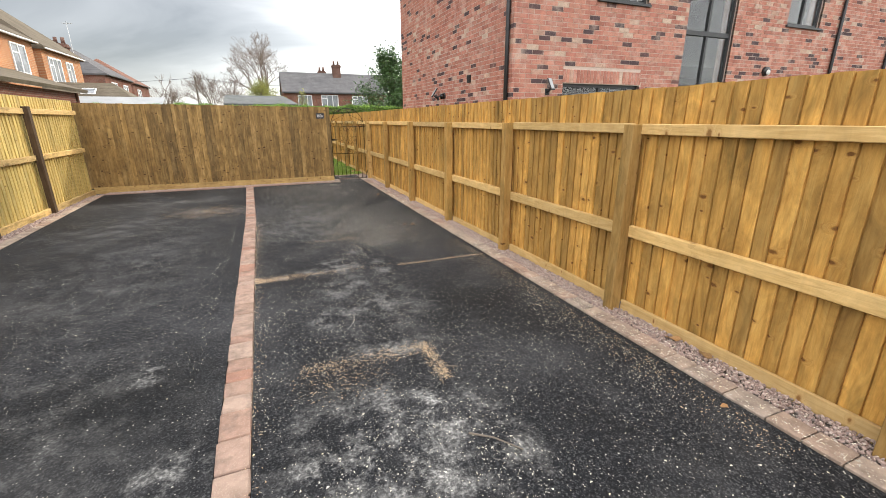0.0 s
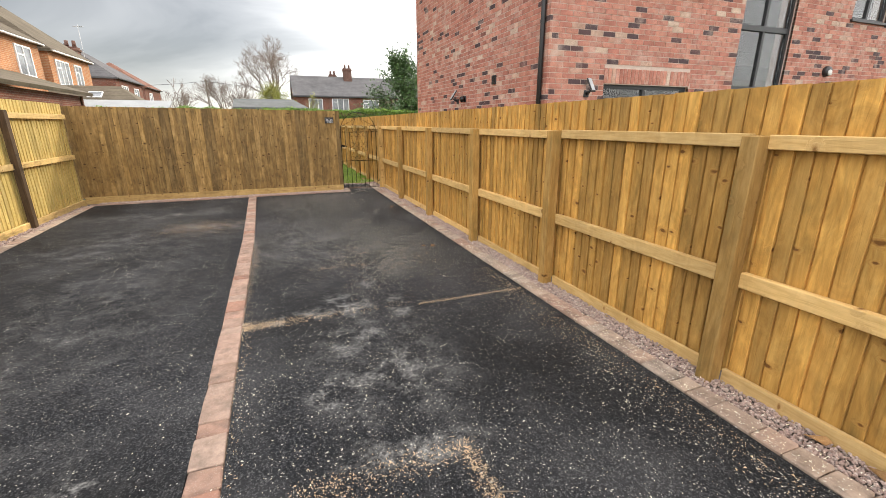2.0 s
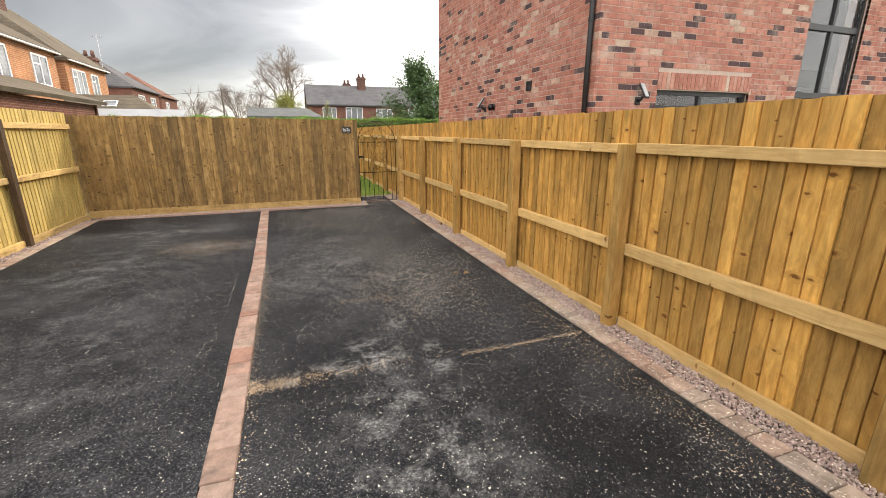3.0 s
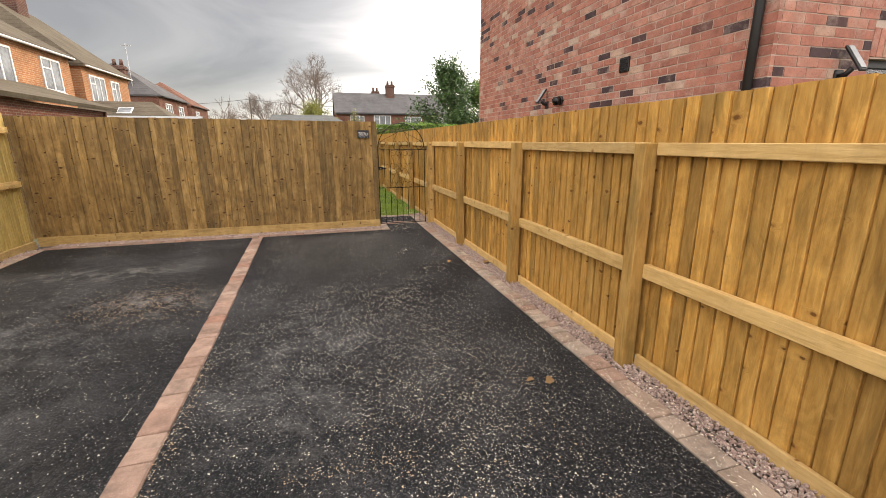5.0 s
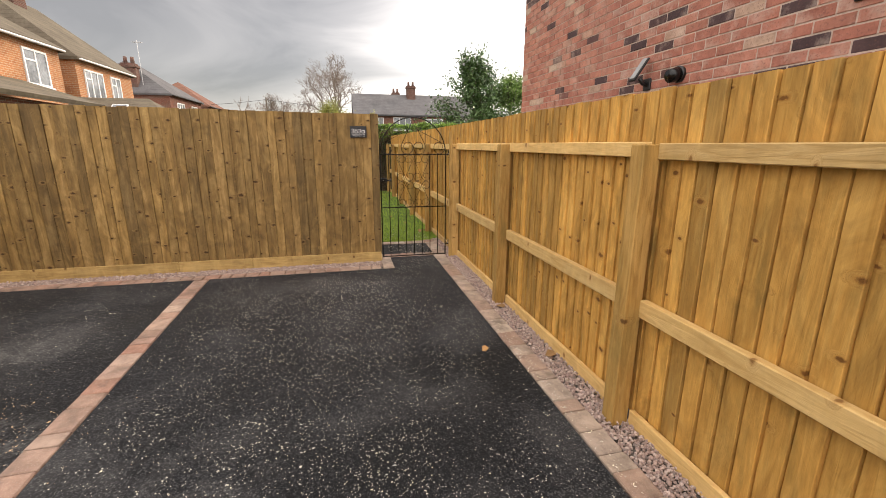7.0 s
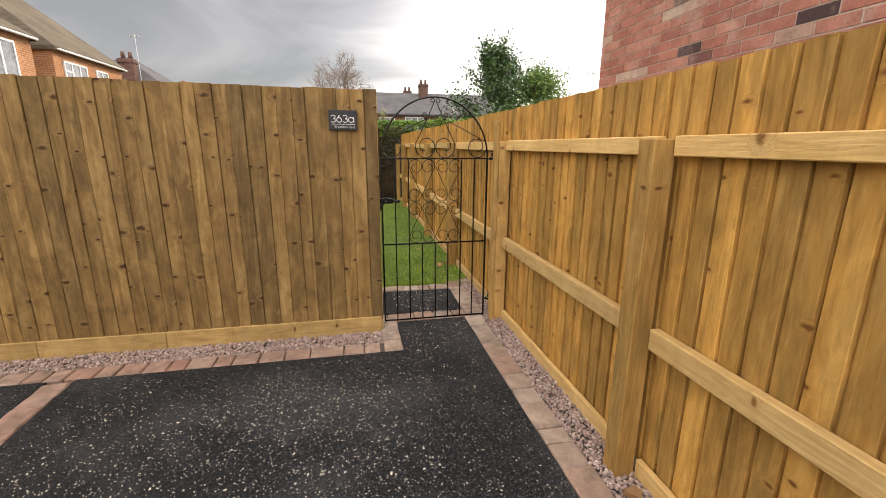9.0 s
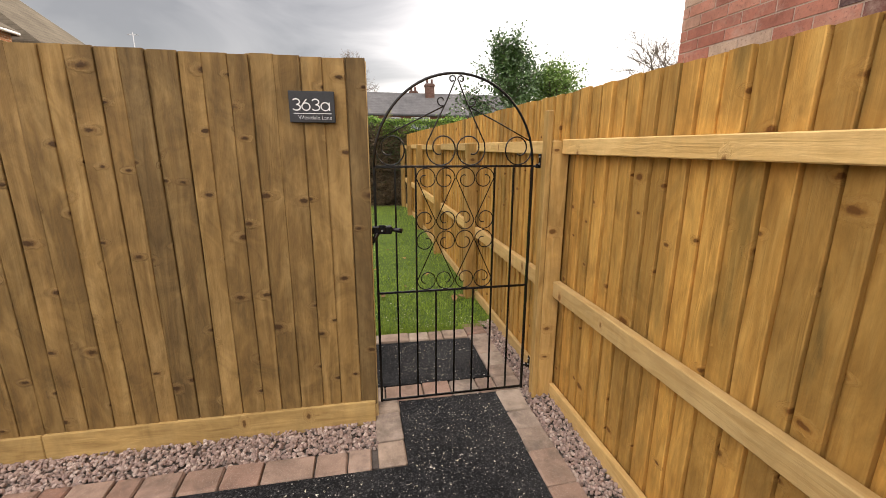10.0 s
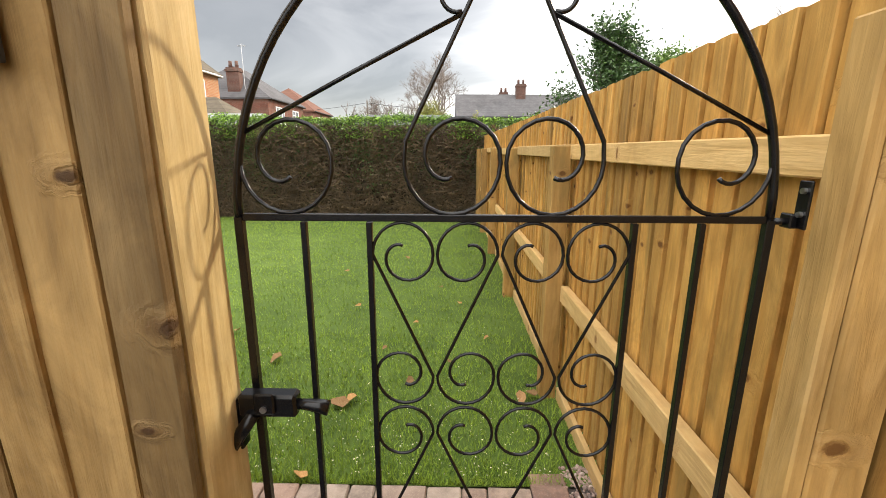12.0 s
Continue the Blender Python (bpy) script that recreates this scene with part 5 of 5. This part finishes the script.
hedge_leaves("fresh_growth", 24000, HDZ - 0.42, HDZ + 0.02, 0.1, 0.062, "hedge_new", 0.5)
n = 26000
tv = [(-0.5, -0.03, 0), (0.5, 0.0, 0.0), (-0.5, 0.03, 0.0), (-0.5, 0.0, 0.045)]
tf = [(0, 1, 2), (0, 3, 1), (1, 3, 2), (0, 2, 3)]
pos = np.stack([rng.uniform(HDX0, -0.8, n) + 5.0, rng.uniform(-0.55, -0.3, n), rng.uniform(0.0, HDZ - 0.15, n)], 1)
v, f = scatter(tv, tf, pos, turns(n), np.stack([rng.uniform(0.12, 0.36, n), rng.uniform(0.18, 0.42, n), rng.uniform(0.18, 0.42, n)], 1))
stuff_mesh("brushwood", v, f, M["hedge_twig"], "", "", "", hedge)

# grass blades
n = 75000
gy = 12.37 + (20.2 - 12.37) * rng.uniform(0, 1, n) ** 1.7
gx = rng.uniform(-1.0, 0, n) * np.where(gy < 14, 3.6, 7.0) - np.where(gy < 12.5, 1.06, 0.93)
pos = np.stack([gx, gy, np.full(n, -0.006)], 1)
bl = [(-0.5, 0, 0), (0.5, 0, 0), (0.1, 0.35, 1.0)]
grow_k = 1.0 + (gy - 12.4) * 0.12
v, f = scatter(bl, [(0, 1, 2)], pos, turns(n, 0.5), np.stack([0.005 * grow_k, rng.uniform(0.02, 0.06, n), rng.uniform(0.018, 0.042, n)], 1))
stuff_mesh("grass", v, f, M["blade"], "short green grass blades with a few dry ones", "grass")

# fallen leaves
lg = Geo()
for i in range(6):
    a0, a1 = i * 1.05, (i + 1) * 1.05
    lg.add([(0, 0, 0.004), (0.5 * math.cos(a0), 0.32 * math.sin(a0), 0.1 + 0.1 * math.sin(i * 2.1)), (0.5 * math.cos(a1), 0.32 * math.sin(a1), 0.1 + 0.1 * math.sin((i + 1) * 2.1)),
            (0, 0, -0.02), (0.5 * math.cos(a0), 0.32 * math.sin(a0), 0.08 + 0.1 * math.sin(i * 2.1)), (0.5 * math.cos(a1), 0.32 * math.sin(a1), 0.08 + 0.1 * math.sin((i + 1) * 2.1))], [(0, 1, 2), (3, 5, 4), (1, 4, 5, 2)])
leaf_mesh = lg.mesh("fallen_leaf", M["dry_leaf"])
spots = [(-2.27, 12.97, 0.13), (-2.2, 13.02, 0.1), (-1.86, 13.23, 0.08), (-2.87, 13.51, 0.12), (-2.3, 12.39, 0.08), (-1.15, 13.05, 0.1), (-1.08, 13.1, 0.08), (-2.1, 13.7, 0.06), (-2.5, 14.6, 0.07),
         (-1.9, 14.2, 0.06), (-3.4, 14.0, 0.08), (-1.7, 15.2, 0.06), (-2.9, 15.8, 0.07), (-1.5, 14.7, 0.06), (-2.0, 12.75, 0.05), (-1.6, 13.5, 0.05), (-3.3, 13.1, 0.07), (-2.2, 16.5, 0.08), (-1.3, 13.9, 0.06)]
for px, py, s in spots:
    ob = tagged(new("fallen_leaf", leaf_mesh), "curled dry brown leaf on the lawn", "leaf", "fallen leaves")
    ob.matrix_world = pose(px, py, 0.025, rnd.uniform(-20, 20), rnd.uniform(-20, 20), rnd.uniform(0, 360)) @ Matrix.Scale(s, 4)
for px, py, s, lab in ((-1.445, 8.5, 0.085, "dry leaf on the asphalt"), (-1.38, 0.68, 0.06, "yellow brown leaf on the asphalt"), (-1.63, 5.55, 0.1, "orange brown leaf on the asphalt"),
                       (-1.75, 5.6, 0.07, "brown leaf on the asphalt"), (-1.0, 8.3, 0.12, "dry leaf on the gravel"), (-1.02, 9.3, 0.1, "dry leaf on the gravel"), (-0.99, 1.35, 0.12, "dry leaf on the gravel"), (-0.98, 1.1, 0.1, "dry leaf on the gravel")):
    ob = tagged(new("fallen_leaf", leaf_mesh), lab, "leaf", "fallen leaves")
    ob.matrix_world = pose(px, py, 0.008 if px < -1.3 else 0.012, rnd.uniform(-10, 10), rnd.uniform(-10, 10), rnd.uniform(0, 360)) @ Matrix.Scale(s, 4)
for pts in ([(-2.78, 1.5, 0.012), (-2.77, 1.6, 0.02), (-2.71, 1.66, 0.025), (-2.62, 1.64, 0.012)], [(-2.82, 1.05, 0.008), (-2.72, 0.96, 0.018), (-2.62, 0.84, 0.01)]):
    c = Vector(pts[0])
    ob = Geo().tube([Vector(p) - c for p in pts], 0.006, 7, 0.003).put("twig", M["bark"], None, smooth=True)
    ob.location = c
    tagged(ob, "thin brown twig lying on the asphalt", "twig", "twigs on the drive")
sc = Geo().cbox(-0.05, 0.05, -0.02, 0.02, 0, 0.008, 0.003).put("plastic_scrap", M["red_scrap"])
sc.matrix_world = pose(-0.99, 0.12, 0.012, 4, 6, 35)
tagged(sc, "small scrap of red plastic on the gravel", "litter")

# ---- loose chips and gravel ----
def chips(n, fx, fy):
    return np.stack([fx(n), fy(n)], 1)


U = rng.uniform
sets = [chips(3600, lambda k: -1.27 - np.abs(rng.normal(0, 0.55, k)), lambda k: U(-1.5, 11, k)),
        chips(10500, lambda k: U(-3.85, -1.3, k), lambda k: U(-1, 11.3, k)),
        chips(5200, lambda k: U(-7.0, -4.25, k), lambda k: U(-1, 10.8, k)),
        chips(1500, lambda k: -3.93 + np.abs(rng.normal(0, 0.06, k)), lambda k: U(-0.5, 7, k)),
        chips(350, lambda k: -4.15 - 0.0155 * 3 - np.abs(rng.normal(0, 0.05, k)), lambda k: U(-0.5, 7, k)),
        chips(800, lambda k: U(-3.6, -2.6, k), lambda k: U(0.3, 1.3, k)),
        chips(1200, lambda k: -2.4 + rng.normal(0, 0.35, k), lambda k: 5.0 + rng.normal(0, 0.5, k)),
        chips(900, lambda k: -1.4 - np.abs(rng.normal(0, 0.18, k)), lambda k: U(0.3, 3.0, k)),
        chips(4500, lambda k: -2.45 + rng.normal(0, 0.55, k), lambda k: U(4.6, 7.8, k)),
        chips(4000, lambda k: U(-3.8, -1.5, k), lambda k: U(5.5, 11.2, k)),
        chips(500, lambda k: -4.9 + rng.normal(0, 0.5, k), lambda k: U(4.5, 7.5, k)),
        chips(5500, lambda k: U(-3.95, -2.0, k), lambda k: U(4.2, 10.6, k)),
        chips(1800, lambda k: U(-3.95, -2.4, k), lambda k: U(0.0, 4.2, k)),
        chips(700, lambda k: U(-1.85, -1.25, k), lambda k: U(10.8, 12.15, k))]
xy = np.concatenate(sets)
xy = xy[(xy[:, 0] < -1.26) & ((xy[:, 1] < 10.8) | (xy[:, 0] > -1.85))]
n = len(xy)
pos = np.concatenate([xy, np.full((n, 1), 0.0015)], 1)
chip_v = [(-0.5, -0.2, 0), (0.5, -0.1, 0), (0.1, 0.5, 0), (0.0, 0.0, 1.0)]
chip_f = [(0, 2, 1), (0, 1, 3), (1, 2, 3), (2, 0, 3)]
drift = 0.55 + 0.25 * np.sin(xy[:, 0] * 2.1 + 1.3 * np.sin(xy[:, 1] * 0.9)) + 0.25 * np.sin(xy[:, 1] * 1.7 + xy[:, 0] * 0.8) + 0.2 * np.sin(xy[:, 0] * 7.3 - xy[:, 1] * 5.1)
keep = rng.uniform(0, 1, n) < drift + 0.1
xy, pos, n = xy[keep], pos[keep], int(keep.sum())
ln = np.clip(rng.lognormal(-5.0, 0.42, n), 0.0035, 0.02)
v, f = scatter(chip_v, chip_f, pos, turns(n, 0.12), np.stack([ln, ln * U(0.45, 1.0, n), U(0.0015, 0.004, n)], 1))
stuff_mesh("wood_chips", v, f, M["chip"], "pale wood chips and sawdust strewn over the asphalt", "wood chips")

tan = np.concatenate([
    chips(1100, lambda k: -3.9 + rng.exponential(0.4, k), lambda k: 3.86 + rng.normal(0, 0.045, k)),
    chips(500, lambda k: U(-2.4, -1.3, k), lambda k: 3.8 + rng.normal(0, 0.015, k)),
    chips(650, lambda k: U(-3.6, -2.74, k), lambda k: 1.98 + rng.normal(0, 0.05, k)),
    chips(700, lambda k: -2.73 + rng.normal(0, 0.03, k), lambda k: U(1.55, 2.05, k)),
    chips(320, lambda k: -3.35 + rng.normal(0, 0.15, k), lambda k: 1.78 + rng.normal(0, 0.1, k)),
    chips(1700, lambda k: -4.75 + rng.normal(0, 0.35, k), lambda k: 7.95 + rng.normal(0, 0.3, k)),
    chips(900, lambda k: -3.91 + np.abs(rng.normal(0, 0.04, k)), lambda k: U(0.0, 6.5, k)),
    chips(700, lambda k: U(-3.0, -1.7, k), lambda k: 5.2 + rng.normal(0, 0.5, k)),
    chips(1300, lambda k: -1.33 - np.abs(rng.normal(0, 0.12, k)), lambda k: U(0.3, 4.5, k)),
    chips(130, lambda k: U(-3.3, -2.6, k), lambda k: 5.15 + rng.normal(0, 0.03, k))])
tan = tan[(tan[:, 0] < -1.26)]
n = len(tan)
ln = np.clip(rng.lognormal(-5.0, 0.5, n), 0.003, 0.022)
v, f = scatter(chip_v, chip_f, np.concatenate([tan, np.full((n, 1), 0.002)], 1), turns(n, 0.15), np.stack([ln, ln * U(0.3, 0.9, n), U(0.002, 0.005, n)], 1))
stuff_mesh("sawdust", v, f, M["sawdust"], "tan sawdust and shavings left in lines on the asphalt", "sawdust")

n = 700
ln = U(0.004, 0.014, n)
v, f = scatter(chip_v, chip_f, np.stack([U(-3.4, -1.1, n), 12.4 + rng.exponential(0.45, n), np.full(n, 0.026)], 1), turns(n, 0.4), np.stack([ln, ln * U(0.4, 1.0, n), U(0.002, 0.005, n)], 1))
stuff_mesh("wood_chips", v, f, M["chip"], "pale wood chips fallen on the lawn edge", "wood chips")

xe = np.concatenate([U(-1.25, -1.0, 1500), -1.22 + rng.normal(0, 0.03, 900)])
ye = np.concatenate([U(-0.8, 5.5, 1500), U(0, 9, 900)])
le = np.clip(rng.lognormal(-4.7, 0.5, len(xe)), 0.004, 0.025)
v, f = scatter(chip_v, chip_f, np.stack([xe, ye, np.full(len(xe), 0.0125)], 1), turns(len(xe), 0.15), np.stack([le, le * 0.45, U(0.0015, 0.004, len(xe))], 1))
stuff_mesh("wood_chips", v, f, M["chip"], "pale wood chips on the block edging and gravel", "wood chips")

ico = bmesh.new()
bmesh.ops.create_icosphere(ico, subdivisions=1, radius=0.5)
ico_v = [tuple(p.co * (0.8 + 0.35 * random.Random(i).random())) for i, p in enumerate(ico.verts)]
ico_f = [tuple(w.index for w in fc.verts) for fc in ico.faces]
ico.free()


def gravel(name, n, x0, x1, y0, y1, size, label):
    pos = np.stack([U(x0, x1, n), U(y0, y1, n), U(-0.016, 0.004, n)], 1)
    s = U(0.6, 1.3, n) * size
    v, f = scatter(ico_v, ico_f, pos, turns(n), np.stack([s * U(0.8, 1.3, n), s, s * U(0.55, 0.9, n)], 1))
    stuff_mesh(name, v, f, M["stone"], label, "gravel")


gravel("gravel", 15000, -1.10, -0.91, -0.8, 11.42, 0.021, "pinkish grey gravel along the golden fence")
gravel("gravel", 900, -1.06, -0.91, 11.42, 12.5, 0.021, "pinkish grey gravel beside the path")
gravel("gravel", 6400, -7.1, -2.0, 11.02, 11.25, 0.022, "pinkish grey gravel under the weathered fence")
gravel("gravel", 4200, -7.34, -7.1, 3.0, 10.95, 0.028, "pinkish grey gravel along the pale fence")

# ---- tumbled blocks ----
edging = tagged(new("pavement_edging"), "tumbled brown and buff block edging round the asphalt", "block edging", "", "structure")
SIZES = (0.115, 0.155, 0.175, 0.235)
blocks = []
for i, L in enumerate(SIZES * 2):
    g = Geo().cbox(-L / 2 + 0.0015, L / 2 - 0.0015, -0.077, 0.077, -0.09, 0.0, 0.005 + 0.002 * (i % 3))
    r2 = random.Random(i)
    g.v = [(a + r2.uniform(-.003, .003), b + r2.uniform(-.003, .003), c + r2.uniform(-.0025, .0015)) for a, b, c in g.v]
    blocks.append((g.mesh("block", M["paver"]), g.mesh("block", M["paver_buff"])))


def course(p0, p1, width=0.155, buff=1):
    """A row of blocks of mixed lengths from one point to another; the middle line is given."""
    p0, p1 = Vector((*p0, 0)), Vector((*p1, 0))
    d = p1 - p0
    a, run, s = math.atan2(d.y, d.x), d.length, 0.0
    while s < run - 0.05:
        i = rnd.randrange(8)
        L = SIZES[i % 4]
        k = min(1.0, (run - s) / L)
        q = p0 + d.normalized() * (s + L * k / 2)
        piece("block", blocks[i][buff], edging, (q.x, q.y, 0.008 + rnd.uniform(-0.002, 0.003)), a + rnd.uniform(-0.012, 0.012), (k, width / 0.155, 1))
        s += L * k + 0.003


course((strip_x(-1.6) + 0.082, -1.6), (strip_x(7.0) + 0.082, 7.0), 0.16, 0)
course((strip_x(7.0) + 0.082, 7.003), (strip_x(10.86) + 0.082, 10.86), 0.16, 0)
course((EDGE_R + 0.06, -1.6), (EDGE_R + 0.08, 11.40), 0.152)
course((-7.15, 10.945), (-2.0, 10.945), 0.148, 0)
course((-6.93, 3.2), (-7.16, 10.86), 0.155)
course((-1.932, 10.88), (-1.932, 11.415), 0.142)
course((-3.2, 11.505), (-1.225, 11.49), 0.17)
course((-1.135, 11.41), (-1.135, 12.44), 0.165)
course((-3.2, 12.295), (-1.225, 12.275), 0.15)

# ---- brickwork of the house ----
BZ0, BZ1 = 1.5, HTOP
unit = {}
for L in (0.215, 0.1025):
    unit[L] = Geo().cbox(-L / 2, L / 2, -0.02, 0.02, -0.0325, 0.0325, 0.003).mesh("brick", M["brick"])
joined_v, joined_f = [], []


def brick_face(u0, u1, holes, west):
    """Stretcher bond; the stretch nearest the drive is made of single bricks, the rest is joined."""
    row = 0
    z = BZ0
    count = 0
    while z < BZ1:
        u = u0 - (0.1125 if row % 2 else 0.0)
        while u < u1:
            a, b = max(u, u0), min(u + 0.215, u1)
            u += 0.225
            cuts = [(a, b)]
            for h0, h1, hz0, hz1 in holes:
                if z + 0.05 > hz0 and z + 0.015 < hz1:
                    cuts = [q for a2, b2 in cuts for q in ((a2, min(b2, h0)), (max(a2, h1), b2)) if q[1] - q[0] > 0.02]
            for a2, b2 in cuts:
                if b2 - a2 < 0.02:
                    continue
                m, w = (a2 + b2) / 2, b2 - a2
                jit = rnd.uniform(-0.0015, 0.0015)
                at = (HX + 0.017 + jit, m, z + 0.0325) if west else (m, HYS + 0.017 + jit, z + 0.0325)
                if west and 6.7 < m < 9.75 and 1.85 < z < 3.4 and abs(w - 0.215) < 1e-4 and count < 285:
                    count += 1
                    piece("brick", unit[0.215], house, Vector(at) - house.location, math.pi / 2)
                else:
                    hx, hy = (0.02, w / 2) if west else (w / 2, 0.02)
                    k = len(joined_v)
                    joined_v.extend([(at[0] + sx * hx, at[1] + sy * hy, at[2] + sz * 0.0325) for sx in (-1, 1) for sy in (-1, 1) for sz in (-1, 1)])
                    joined_f.extend([tuple(i + k for i in q) for q in ((0, 1, 3, 2), (4, 6, 7, 5), (0, 4, 5, 1), (2, 3, 7, 6), (0, 2, 6, 4), (1, 5, 7, 3))])
        z += 0.075
        row += 1


brick_face(HYS + 0.0, HYN, [], True)
S_HOLES = [(a, b, c, d) for a, b, c, d in S_OPEN] + [(1.31, 3.09, 2.19, 2.418)]
brick_face(HX + 0.04, HE, S_HOLES, False)
stuff_mesh("brickwork", [(a - house.location.x, b - house.location.y, c) for a, b, c in joined_v], joined_f, M["bricks"], "joined red bricks", "", "stuff", house)
# soldier course over the window
sold = Geo().cbox(-0.0325, 0.0325, -0.02, 0.02, -0.1075, 0.1075, 0.003).mesh("brick", M["brick"])
x = 1.345
while x < 3.09:
    piece("brick", sold, house, Vector((x, HYS + 0.014, 2.31)) - house.location)
    x += 0.075
